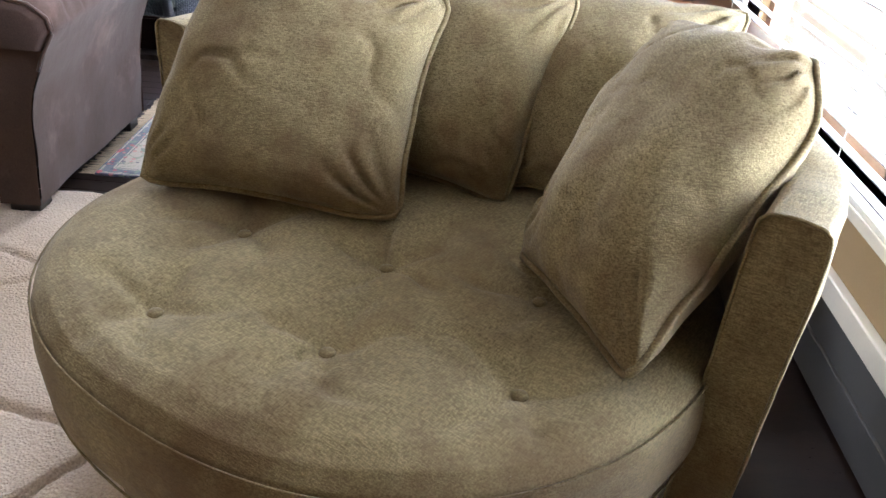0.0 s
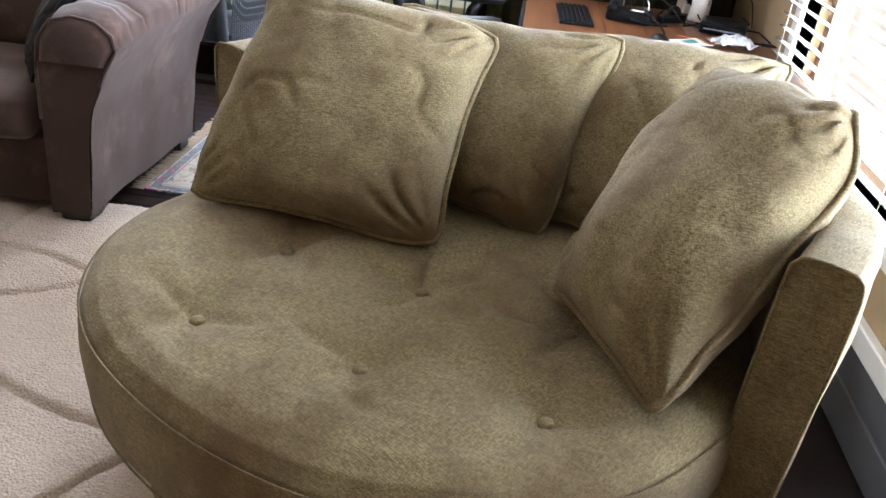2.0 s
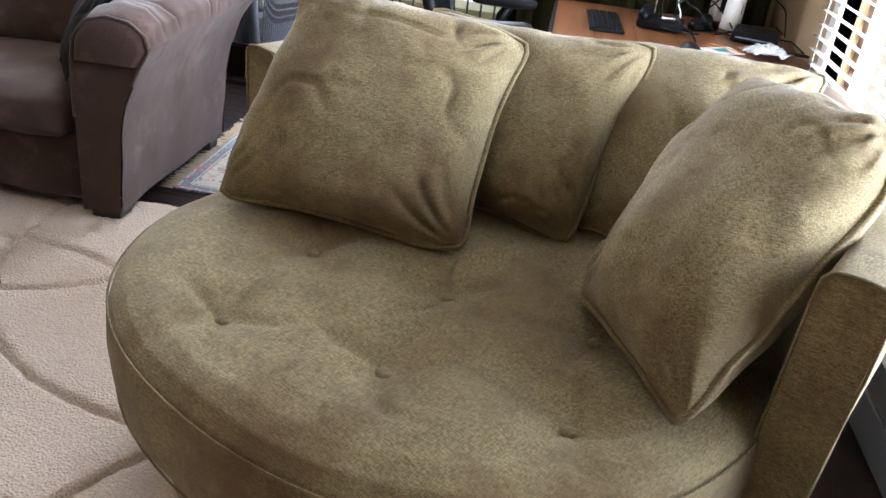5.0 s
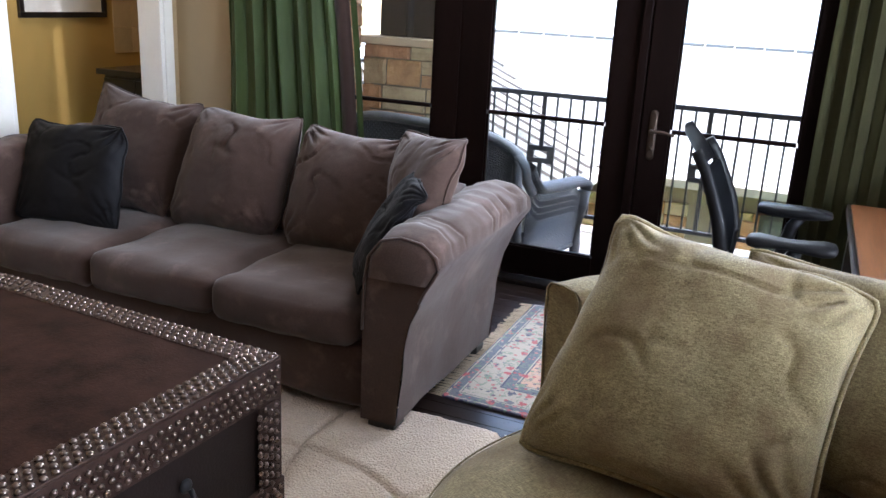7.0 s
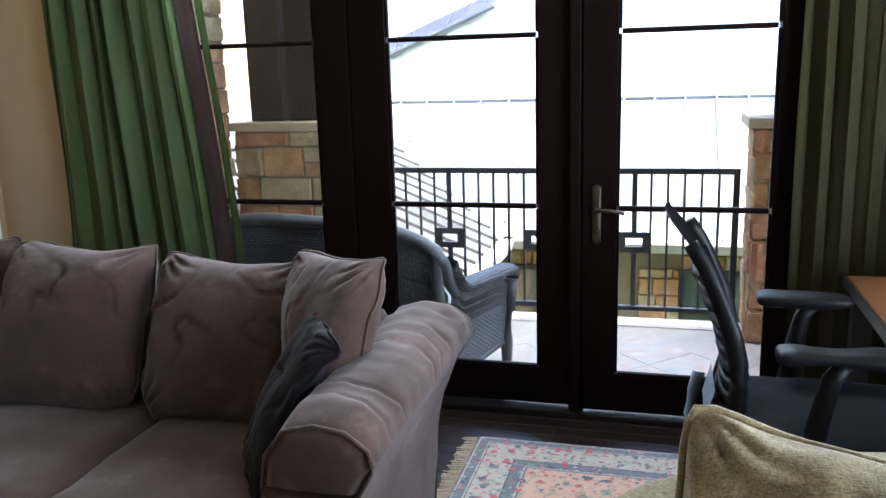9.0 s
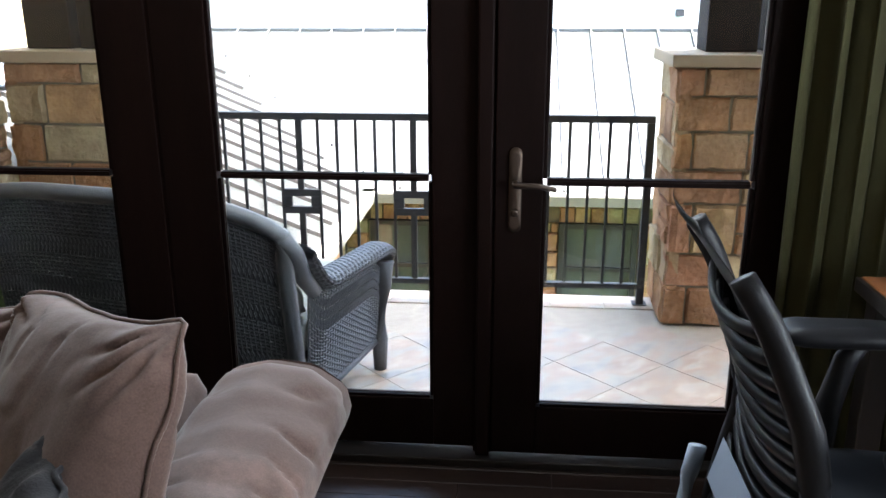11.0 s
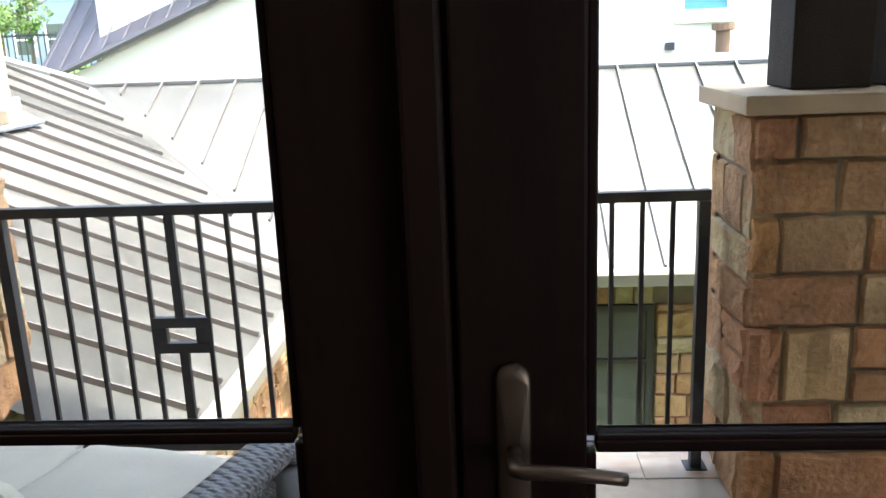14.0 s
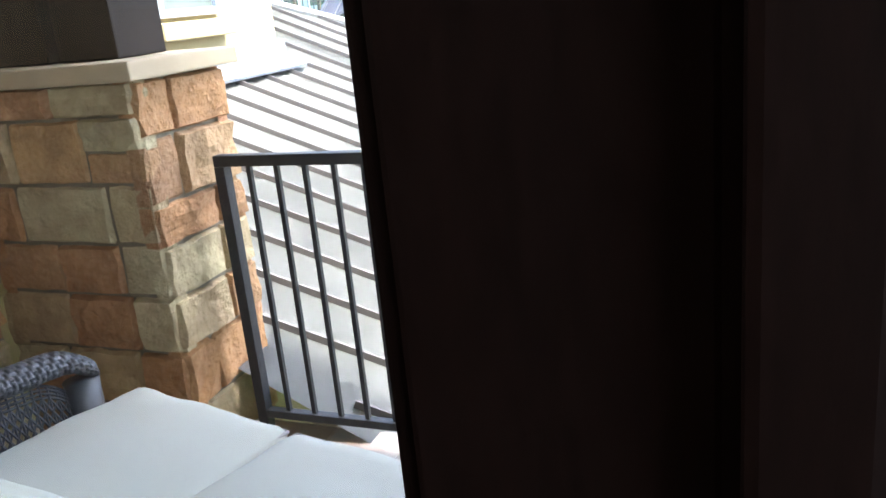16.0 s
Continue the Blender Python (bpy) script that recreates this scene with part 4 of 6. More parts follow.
# ---- round olive cuddle chair ----
cud = thing("cuddle_chair", pose(0.115, 1.285, 0, 0, 0, -33), "round olive chenille cuddle chair with tufted seat", "armchair")
inv = cud.matrix_basis.inverted()
def sup(a, rx, ry, e):
    c, s = math.cos(a), math.sin(a)
    return rx * math.copysign(abs(c) ** (2 / e), c), ry * math.copysign(abs(s) ** (2 / e), s)
buttons = [inv @ Vector(p) for p in ((-0.235, 1.239, 0.55), (0.10, 1.152, 0.55), (-0.324, 0.916, 0.53), (0.027, 0.83, 0.53), (0.382, 0.771, 0.54), (0.43, 1.07, 0.55))]
def seat_fn(u, v):
    a = 2 * math.pi * u
    # rim profile: crown, roll over the edge, side, under
    prof = ((0.0, 0.583), (0.2, 0.583), (0.4, 0.582), (0.55, 0.580), (0.68, 0.577), (0.80, 0.570), (0.89, 0.556), (0.95, 0.535), (0.985, 0.508), (1.0, 0.475), (1.005, 0.42), (1.0, 0.36), (0.985, 0.31), (0.95, 0.285))
    s = v * (len(prof) - 1)
    i = min(len(prof) - 2, int(s))
    f = s - i
    r, z = prof[i][0] * (1 - f) + prof[i + 1][0] * f, prof[i][1] * (1 - f) + prof[i + 1][1] * f
    x, y = sup(a, 0.755 * r, (0.765 if math.sin(a) < 0 else 0.62) * r, 2.25)
    if z > 0.5:
        for b in buttons:
            d = math.hypot(x - b.x, y - b.y)
            ang = math.atan2(y - b.y, x - b.x)
            pleat = 1 - abs(math.sin(ang * 2.5 + b.x * 9 + 1.5 * noise.noise(Vector((x * 6, y * 6, 8)))))
            z -= 0.052 * math.exp(-(d / 0.095) ** 1.15) + 0.016 * pleat ** 3 * math.exp(-((d - 0.09) / 0.09) ** 2)
        z += 0.014 * noise.noise(Vector((x * 3.2, y * 3.2, 1))) + 0.005 * noise.noise(Vector((x * 9, y * 9, 4)))
    else:
        r2 = 1 + 0.010 * noise.noise(Vector((x * 5, y * 5, z * 5)))
        x, y = x * r2, y * r2
    return (x, y, z)
bm = grid(seat_fn, 170, 120, True)
bmesh.ops.remove_doubles(bm, verts=bm.verts[:], dist=0.0004)
seat = part("seat_cushion", bm, OLIVE, cud, "", True)
for z, k in ((0.503, 0.992), (0.305, 0.985)):
    ring = []
    for i in range(90):
        a = 2 * math.pi * i / 90
        x, y = sup(a, 0.755 * k, (0.765 if math.sin(a) < 0 else 0.62) * k, 2.25)
        ring.append((x * 1.004, y * 1.004, z + 0.004 * noise.noise(Vector((x * 4, y * 4, 2)))))
    part("seam", tube(ring, 0.0026, 5, True), OLIVE, seat, "", True)
for b in buttons:
    near = [w.co.z for w in seat.data.vertices if w.co.z > 0.48 and math.hypot(w.co.x - b.x, w.co.y - b.y) < 0.022]
    d0 = sum(near) / len(near) + 0.002 if near else 0.545
    bt = part("button", lathe([(0.015, -0.006), (0.0165, 0.0), (0.014, 0.004), (0.006, 0.0065)], 16), OLIVE, seat, "covered tufting button", True)
    bt.matrix_basis = pose(b.x, b.y, d0)
def base_fn(u, v):
    a = 2 * math.pi * u
    x, y = sup(a, 0.665 - 0.02 * (1 - v), (0.675 if math.sin(a) < 0 else 0.60) - 0.02 * (1 - v), 2.25)
    return (x, y, 0.028 + 0.262 * v)
part("skirt", grid(base_fn, 80, 6, True), OLIVE, cud, "", True)
def shell_mid(q):
    """The wall's middle line from the far arm round the back to the other arm."""
    a = math.pi * (1 - q)
    x, y = sup(a, 0.80, 0.66, 2.3)
    return Vector((x if x > 0 else x * 0.93, y, 0))
def shell_fn(u, v):
    p = shell_mid(u)
    t = (shell_mid(min(1, u + 0.004)) - shell_mid(max(0, u - 0.004))).normalized()
    nrm = Vector((-t.y, t.x, 0))
    sec = ((-0.055, 0.03), (-0.055, 0.5), (-0.058, 0.80), (-0.055, 0.862), (-0.04, 0.878), (0.0, 0.882), (0.04, 0.878), (0.055, 0.862), (0.06, 0.78), (0.055, 0.5), (0.05, 0.03))
    s = v * (len(sec) - 1)
    i = min(len(sec) - 2, int(s))
    f = s - i
    o, z = sec[i][0] * (1 - f) + sec[i + 1][0] * f, sec[i][1] * (1 - f) + sec[i + 1][1] * f
    p = p + nrm * o * 1.08 + nrm * 0.04 * (z / 0.88 - 0.5)
    p.z = z + 0.005 * math.sin(u * math.pi)
    return p
bm = grid(shell_fn, 72, 34)
for u in (0, 1):
    loop = [bm.verts.new(Vector(shell_fn(u, k / 34)) + Vector((0, -0.008, 0))) for k in range(35)]
    bm.faces.new(loop)
bmesh.ops.remove_doubles(bm, verts=bm.verts[:], dist=0.0005)
bmesh.ops.recalc_face_normals(bm, faces=bm.faces[:])
shell = part("back_shell", soften(bm, 0.006, 8, 3.0), OLIVE, cud, "", True)
for u in (0, 1):
    ring = [Vector(shell_fn(u, k / 34)) + Vector((0, -0.010, 0)) for k in range(35)]
    part("welt", tube(ring, 0.004, 5), OLIVE, shell, "", True)

CW = "loose cushions of the cuddle chair"
pillow("loose_cushion", ((-0.545, 1.37, 0.585), (0.105, 1.255, 0.575), (0.19, 1.60, 1.035), (-0.40, 1.72, 1.08)), 0.15, OLIVE, "large olive chenille cushion leaning in the chair", CW, 0.0075, 1.3)
pillow("loose_cushion", ((-0.06, 1.60, 0.585), (0.36, 1.40, 0.58), (0.505, 1.66, 1.04), (-0.10, 1.87, 1.01)), 0.135, OLIVE, "olive chenille cushion half hidden behind another", CW, 0.006, 2.6)
pillow("loose_cushion", ((0.33, 1.55, 0.585), (0.78, 1.25, 0.60), (0.94, 1.80, 1.005), (0.28, 1.86, 0.99)), 0.15, OLIVE, "olive chenille cushion against the chair's back", CW, 0.006, 3.9)
pillow("loose_cushion", ((0.39, 1.15, 0.60), (0.565, 0.755, 0.585), (0.93, 1.10, 1.045), (0.70, 1.52, 1.02)), 0.165, OLIVE, "olive chenille cushion leaning on the curved arm", CW, 0.0085, 5.1, 0.0, 0.8, 60, 0.012)

# ---- pine desk and what lies on it ----
desk = thing("desk", pose(0.78, 3.10, 0), "reclaimed pine desk with a dark edge", "desk")
for k in range(6):
    x = -0.555 + k * 0.1775
    part("top_plank", box(x, x + 0.176, -0.80, 0.825, 0.712, 0.75, 0.003), DESKWOOD, desk)
part("edge_strip", box(-0.572, -0.5565, -0.80, 0.825, 0.708, 0.748, 0.004), BLACKWOOD, desk)
part("apron", box(-0.50, 0.46, -0.74, -0.71, 0.62, 0.711, 0.003), DESKWOOD, desk)
for x in (-0.51, 0.45):
    for y in (-0.74, 0.76):
        part("leg", box(x - 0.035, x + 0.035, y - 0.035, y + 0.035, 0.0135, 0.711, 0.004), BLACKWOOD, desk)
kb = thing("keyboard", pose(0.447, 3.44, 0.752, 0, 0, 2), "black computer keyboard on the desk", "keyboard")
part("case", box(-0.075, 0.075, -0.215, 0.215, 0, 0.012, 0.004), BLACKPLASTIC, kb)
key = part("key", box(-0.0075, 0.0075, -0.0075, 0.0075, 0, 0.007, 0.002, 1), BLACKPLASTIC, kb)
key.matrix_basis = pose(-0.05, -0.19, 0.012)
for i in range(6):
    for j in range(20):
        if i or j:
            shared("key", key.data, kb, pose(-0.05 + i * 0.0205, -0.195 + j * 0.0205, 0.012))
ph = thing("desk_phone", pose(0.70, 3.50, 0.752, 0, 0, -12), "black desk phone base with a white label", "telephone")
part("case", box(-0.10, 0.10, -0.08, 0.08, 0, 0.045, 0.015), BLACKPLASTIC, ph, "", True)
part("handset", tube([(-0.075, -0.09, 0.055), (-0.075, -0.03, 0.068), (-0.075, 0.05, 0.068), (-0.075, 0.10, 0.055)], 0.022, 10), BLACKPLASTIC, ph, "", True)
part("label_card", box(0.0, 0.06, -0.02, 0.03, 0.0455, 0.047), PAPER, ph, "white paper label")
ms = thing("computer_mouse", pose(0.795, 3.10, 0.752, 0, 0, 20), "black computer mouse on the desk", "mouse")
bm = bmesh.new()
bmesh.ops.create_uvsphere(bm, u_segments=20, v_segments=12, radius=1)
for v in bm.verts:
    v.co = Vector((v.co.x * 0.036, v.co.y * 0.062, max(0, v.co.z) * 0.034))
part("shell", bm, BLACKPLASTIC, ms, "", True)
cup = thing("cardboard_tube", pose(1.03, 3.70, 0.753, 0, 4, 0), "tall white cardboard tube leaning among cables", "tube")
part("wall", lathe([(0.037, 0), (0.038, 0.01), (0.038, 0.56), (0.036, 0.565), (0.030, 0.565)], 24), WHITEPLASTIC, cup, "", True)
tw = thing("computer_tower", pose(1.05, 3.93, 0.752, 0, 0, 8), "white and black computer speaker on the desk", "speaker")
part("case", box(-0.07, 0.07, -0.06, 0.06, 0, 0.36, 0.012), WHITEPLASTIC, tw, "", True)
part("front_grille", box(-0.055, 0.055, -0.066, -0.061, 0.05, 0.32, 0.003), BLACKPLASTIC, tw)
pp = thing("note_paper", pose(0.93, 3.16, 0.752, 0, 0, 30), "loose white note with a teal stripe", "paper")
part("sheet", grid(lambda u, v: (0.08 * (2 * u - 1), 0.055 * (2 * v - 1), 0.002 + 0.006 * u * v), 6, 6), PAPER, pp)
part("stripe", grid(lambda u, v: (0.03 * (2 * u - 1), 0.02 * (2 * v - 1), 0.006 + 0.004 * u * v), 3, 3), TEAL, pp)
pc = thing("pencil", pose(0.96, 3.21, 0.757, 0, 0, -40), "orange pencil lying on the desk", "pencil")
part("shaft", tube([(-0.09, 0, 0), (0.075, 0, 0)], 0.004, 6), PENCIL, pc)
part("tip", tube([(0.0755, 0, 0), (0.09, 0, 0)], lambda q: 0.004 - 0.0035 * q, 6), FRINGE, pc)
fw = thing("snack_wrapper", pose(1.10, 3.17, 0.752, 0, 0, 10), "crinkled silver wrapper on the desk", "wrapper")
part("foil", soften(grid(lambda u, v: (0.09 * (2 * u - 1), 0.06 * (2 * v - 1), 0.02 + 0.03 * math.sin(u * 3) * math.sin(v * 3)), 22, 16), 0.022, 38, 2.0), FOIL, fw)
bx = thing("cable_box", pose(1.12, 3.48, 0.752, 0, 0, -15), "black plastic router box among cables", "router")
part("case", box(-0.10, 0.10, -0.09, 0.09, 0, 0.05, 0.012), BLACKPLASTIC, bx, "", True)
part("lamp_strip", box(-0.08, 0.08, -0.0925, -0.0905, 0.02, 0.026), GREYPLASTIC, bx)
tr = thing("tape_dispenser", pose(0.90, 3.58, 0.752, 0, 0, 30), "black tape dispenser on the desk", "tape dispenser")
part("body", box(-0.07, 0.07, -0.025, 0.025, 0, 0.035, 0.01), BLACKPLASTIC, tr, "", True)
part("wheel", lathe([(0.03, -0.01), (0.032, 0), (0.03, 0.01)], 20), BLACKPLASTIC, tr, "", True).matrix_basis = pose(0.01, 0, 0.045, 90)
for k in range(9):
    cb = thing("cable", pose(1.05, 3.5, 0.752), ("black" if k else "white") + " cable curling across the desk", "cable", "desk cables")
    r = random.Random(k + 3)
    pts, p, a = [], Vector((r.uniform(-0.3, 0.1), r.uniform(-0.2, 0.2), 0.006)), r.uniform(0, 6)
    for s in range(26):
        a += r.uniform(-0.55, 0.6)
        p = p + Vector((math.cos(a) * 0.028, math.sin(a) * 0.028, 0))
        p.x, p.y = max(-0.35, min(0.24, p.x)), max(-0.3, min(0.4, p.y))
        pts.append(Vector((p.x, p.y, 0.006 + 0.004 * k % 0.02 + (0.16 * math.sin(s / 25 * math.pi) if k in (0, 3, 5, 7) else 0.0))))
    part("cord", tube(pts, 0.0035, 6), BLACKPLASTIC if k else WHITEPLASTIC, cb, "", True)

# ---- office chair ----
oc = thing("office_chair", pose(0.02, 3.10, 0.0135, 0, 0, 0), "black mesh office chair with ribbed back and armrests", "office chair")
def back_x(z):
    """Depth of the back by height: a lumbar bow and a headrest that tips away."""
    pts = ((0.26, -0.315), (0.40, -0.335), (0.52, -0.305), (0.61, -0.282), (0.70, -0.280), (0.81, -0.305), (0.91, -0.345), (0.99, -0.380), (1.06, -0.425), (1.13, -0.480))
    for (z0, x0), (z1, x1) in zip(pts, pts[1:]):
        if z <= z1:
            f = (z - z0) / (z1 - z0)
            return x0 + (x1 - x0) * f
    return pts[-1][1]
def back_w(z):
    return 0.155 + 0.075 * math.sin(min(1, max(0, (z - 0.26) / 0.6)) * math.pi * 0.62) - (0.05 * max(0, z - 0.85) / 0.25)
for s in (-1, 1):
    rail = [(back_x(0.26 + 0.80 * k / 26) + 0.02, s * back_w(0.26 + 0.80 * k / 26), 0.26 + 0.80 * k / 26) for k in range(27)]
    part("back_rail", tube(rail, lambda q: 0.027 - 0.009 * q, 8, False, None, 1.3), BLACKPLASTIC, oc, "", True)
    outer = [(back_x(z) - 0.035 - 0.02 * math.sin((z - 0.26) * 6), s * (back_w(z) - 0.02), z) for z in (0.26, 0.32, 0.40, 0.48, 0.54)]
    part("lower_blade", tube(outer, 0.016, 8, False, None, 1.6), GREYPLASTIC, oc, "grey plastic lower frame", True)
hd = grid(lambda u, v: (back_x(0.99 + 0.15 * v) + 0.012 * (2 * u - 1) ** 2, (2 * u - 1) * (0.165 - 0.05 * v ** 3), 0.99 + 0.145 * v), 16, 8)
bmesh.ops.solidify(hd, geom=hd.faces[:], thickness=0.034)
part("headrest", hd, BLACKPLASTIC, oc, "", True)
for k in range(15):
    z = 0.34 + k * 0.045
    rib = [(back_x(z) + 0.028 * (1 - (2 * i / 12 - 1) ** 2) * -1 + 0.01, (2 * i / 12 - 1) * (back_w(z) - 0.012), z - 0.03 * (1 - (2 * i / 12 - 1) ** 2)) for i in range(13)]
    part("back_rib", tube(rib, 0.008, 6, False, None, 1.8), BLACKPLASTIC, oc, "", True)
bm = grid(lambda u, v: (back_x(0.36 + 0.62 * v) + 0.03 - 0.02 * (1 - (2 * u - 1) ** 2), (2 * u - 1) * (back_w(0.36 + 0.62 * v) - 0.01), 0.36 + 0.62 * v), 12, 20)
bmesh.ops.solidify(bm, geom=bm.faces[:], thickness=0.006)
part("lumbar_pad", grid(lambda u, v: (back_x(0.5 + 0.1 * v) - 0.035, (2 * u - 1) * 0.13, 0.5 + 0.1 * v), 8, 4), GREYPLASTIC, oc, "pale lumbar plate", True)
part("back_mesh", bm, MESHCLOTH, oc, "", True)
part("seat", cushion_box(-0.22, 0.29, -0.25, 0.25, 0.46, 0.525, 0.03, 0.014, 14, 4.0), MESHCLOTH, oc, "", True)
part("seat_pan", cushion_box(-0.20, 0.26, -0.22, 0.22, 0.42, 0.462, 0.02, 0.0, 6, 4.0), BLACKPLASTIC, oc, "", True)
for s in (-1, 1):
    ya = s * 0.285
    arm = part("armrest", cushion_box(-0.17, 0.12, ya - 0.05, ya + 0.05, 0.765, 0.80, 0.016, 0.004, 8, s), BLACKPLASTIC, oc, "padded arm", True)
    part("arm_post", tube([(0.0, ya, 0.766), (-0.03, ya, 0.72), (-0.055, ya, 0.60), (-0.07, ya * 0.96, 0.47)], lambda q: 0.022 + 0.012 * q, 10), BLACKPLASTIC, arm, "", True)
    part("arm_bracket", box(-0.11, -0.02, min(ya * 0.96, ya * 0.6), max(ya * 0.96, ya * 0.6), 0.42, 0.46, 0.01), BLACKPLASTIC, arm)
part("spine", tube([(-0.26, 0, 0.30), (-0.16, 0, 0.36), (0.0, 0, 0.40)], 0.028, 8), BLACKPLASTIC, oc, "", True)
part("gas_column", lathe([(0.03, 0.10), (0.03, 0.26), (0.022, 0.262), (0.022, 0.43)], 16), BLACKPLASTIC, oc, "", True)
for k in range(5):
    a = 2 * math.pi * k / 5 + 0.4
    lg = part("base_leg", tube([(0, 0, 0.11), (0.15 * math.cos(a), 0.15 * math.sin(a), 0.10), (0.30 * math.cos(a), 0.30 * math.sin(a), 0.075)], lambda q: 0.03 - 0.012 * q, 8), GREYPLASTIC, oc, "", True)
    w = part("caster", lathe([(0.02, -0.022), (0.029, -0.018), (0.029, 0.018), (0.02, 0.022)], 16), BLACKPLASTIC, lg, "", True)
    w.matrix_basis = pose(0.30 * math.cos(a), 0.30 * math.sin(a), 0.029, 90, 0, math.degrees(a))

# ---- side room things ----
pic = thing("framed_picture", pose(-5.197, 4.42, 1.28), "framed poster with red lettering and a dark shape", "picture")
for a in ((-0.40, 0.40, 0, 0.04), (-0.40, 0.40, 0.96, 1.0), (-0.40, -0.36, 0.04, 0.96), (0.36, 0.40, 0.04, 0.96)):
    part("frame_bar", box(0, 0.03, a[0], a[1], a[2], a[3], 0.004), BLACKWOOD, pic)
part("print", box(0.004, 0.012, -0.36, 0.36, 0.04, 0.96), PAPER, pic, "white printed sheet")
RED = mat("red_ink", (0.45, 0.03, 0.03), 0.6, 0.1, 20, 0.0, 50)
INK = mat("black_ink", (0.015, 0.014, 0.013), 0.6, 0.1, 20, 0.0, 50)
SAND = mat("sand_ink", (0.50, 0.36, 0.18), 0.6, 0.3, 8, 0.0, 50)
for k in range(4):
    b = part("print_bar", box(0.0125, 0.0135, -0.28, -0.02 - 0.03 * k, -0.012, 0.012), RED if k in (0, 3) else INK, pic)
    b.matrix_basis = pose(0, 0.02, 0.38 - k * 0.055, -22)
bm = grid(lambda u, v: (0.0128 + 0.0006 * v, 0.20 + 0.13 * v * math.cos(u * 6.283) * (1 + 0.3 * math.sin(u * 19)), 0.42 + 0.07 * v * math.sin(u * 6.283) * (1 + 0.25 * math.cos(u * 23))), 40, 3)
part("print_blot", bm, INK, pic)
bm = grid(lambda u, v: (0.0123 + 0.0002 * v, 0.20 + 0.17 * v * math.cos(u * 6.283), 0.36 + 0.12 * v * math.sin(u * 6.283)), 30, 2)
part("print_blot", bm, SAND, pic)
cab = thing("base_cabinet", pose(-4.36, 4.75, -0.012), "black base cabinet with granite worktop in side room", "cabinet")
part("body", box(-0.30, 0.30, -0.50, 0.53, 0.1, 0.93, 0.003), BLACKWOOD, cab)
part("plinth", box(-0.28, 0.28, -0.46, 0.5, 0, 0.099), BLACKWOOD, cab)
for k in range(2):
    d = part("door", box(-0.29 + k * 0.292, -0.005 + k * 0.292, -0.52, -0.5015, 0.12, 0.91, 0.004), BLACKWOOD, cab)
    part("knob", tube([(-0.04 + k * 0.08, -0.52, 0.8), (-0.04 + k * 0.08, -0.545, 0.8)], 0.011, 10), STEEL, d)
part("worktop", box(-0.33, 0.31, -0.55, 0.53, 0.935, 0.975, 0.004), COUNTER, cab, "black granite top")
part("raised_ledge", box(-0.32, 0.30, 0.1, 0.53, 0.976, 1.08, 0.004), COUNTER, cab, "black granite ledge")
splash = tagged(new("wall_tiles"), "travertine tiles with small dark studs", "", "", "structure")
bm = box(-0.0995, 0.0995, 0, 0.008, -0.0995, 0.0995, 0.003, 1)
tl = part("tile", bm, TRAVERTINE, splash)
tl.matrix_basis = pose(-5.08, 5.291, 1.18)
for i in range(6):
    for j in range(4):
        if i or j:
            shared("tile", tl.data, splash, pose(-5.08 + 0.2005 * i, 5.291, 1.18 + 0.2005 * j))
bm = box(0, 0.008, -0.0995, 0.0995, -0.0995, 0.0995, 0.003, 1)
t2 = part("tile", bm, TRAVERTINE, splash)
t2.matrix_basis = pose(-5.199, 5.0, 1.10)
for i in range(2):
    for j in range(3):
        if i or j:
            shared("tile", t2.data, splash, pose(-5.199, 5.0 + 0.2005 * i, 1.10 + 0.2005 * j))
bm = box(-0.012, 0.012, 0, 0.01, -0.012, 0.012, 0.002, 1)
st = part("stud", bm, INK, splash)
st.matrix_basis = pose(-4.78, 5.282, 1.18)
for k in range(1, 4):
    shared("stud", st.data, splash, pose(-4.78, 5.282, 1.18 + 0.14 * k))
wc = thing("wall_cabinet", pose(-4.45, 5.10, 1.62), "black wall cabinet in side room", "cabinet")
part("body", box(-0.4, 0.4, -0.18, 0.19, 0, 0.8, 0.004), BLACKWOOD, wc)
part("door", box(-0.39, -0.005, -0.198, -0.1805, 0.01, 0.79, 0.004), BLACKWOOD, wc)
part("door", box(0.005, 0.39, -0.198, -0.1805, 0.01, 0.79, 0.004), BLACKWOOD, wc)
# warm fill added to brighten the side room; it has no fixture
lamp_data = bpy.data.lights.new("side_room_fill", "POINT")
lamp_data.energy, lamp_data.color, lamp_data.shadow_soft_size = 1.3, (1.0, 0.78, 0.5), 0.15
side_fill = new("side_room_fill", lamp_data)
side_fill.location = (-4.5, 3.5, 2.5)

# boards of the floor
fl = tagged(new("floor_boards"), "glossy dark hardwood boards", "", "", "structure")
rf = random.Random(5)
lens_ = [0.7, 1.0, 1.3]
board = {}
for L in lens_:
    bm = box(0, L - 0.002, 0, 0.0835, -0.012, 0, 0.0015, 1)
    me = bpy.data.meshes.new("board")
    bm.to_mesh(me)
    bm.free()
    me.materials.append(FLOORWOOD)
    board[L] = me
for r in range(24):
    x = XL + rf.uniform(-0.5, 0)
    while x < XR - 0.02:
        L = rf.choice(lens_)
        shared("board", board[L], fl, pose(x, 2.14 + r * 0.085 - 0.05, 0))
        x += L

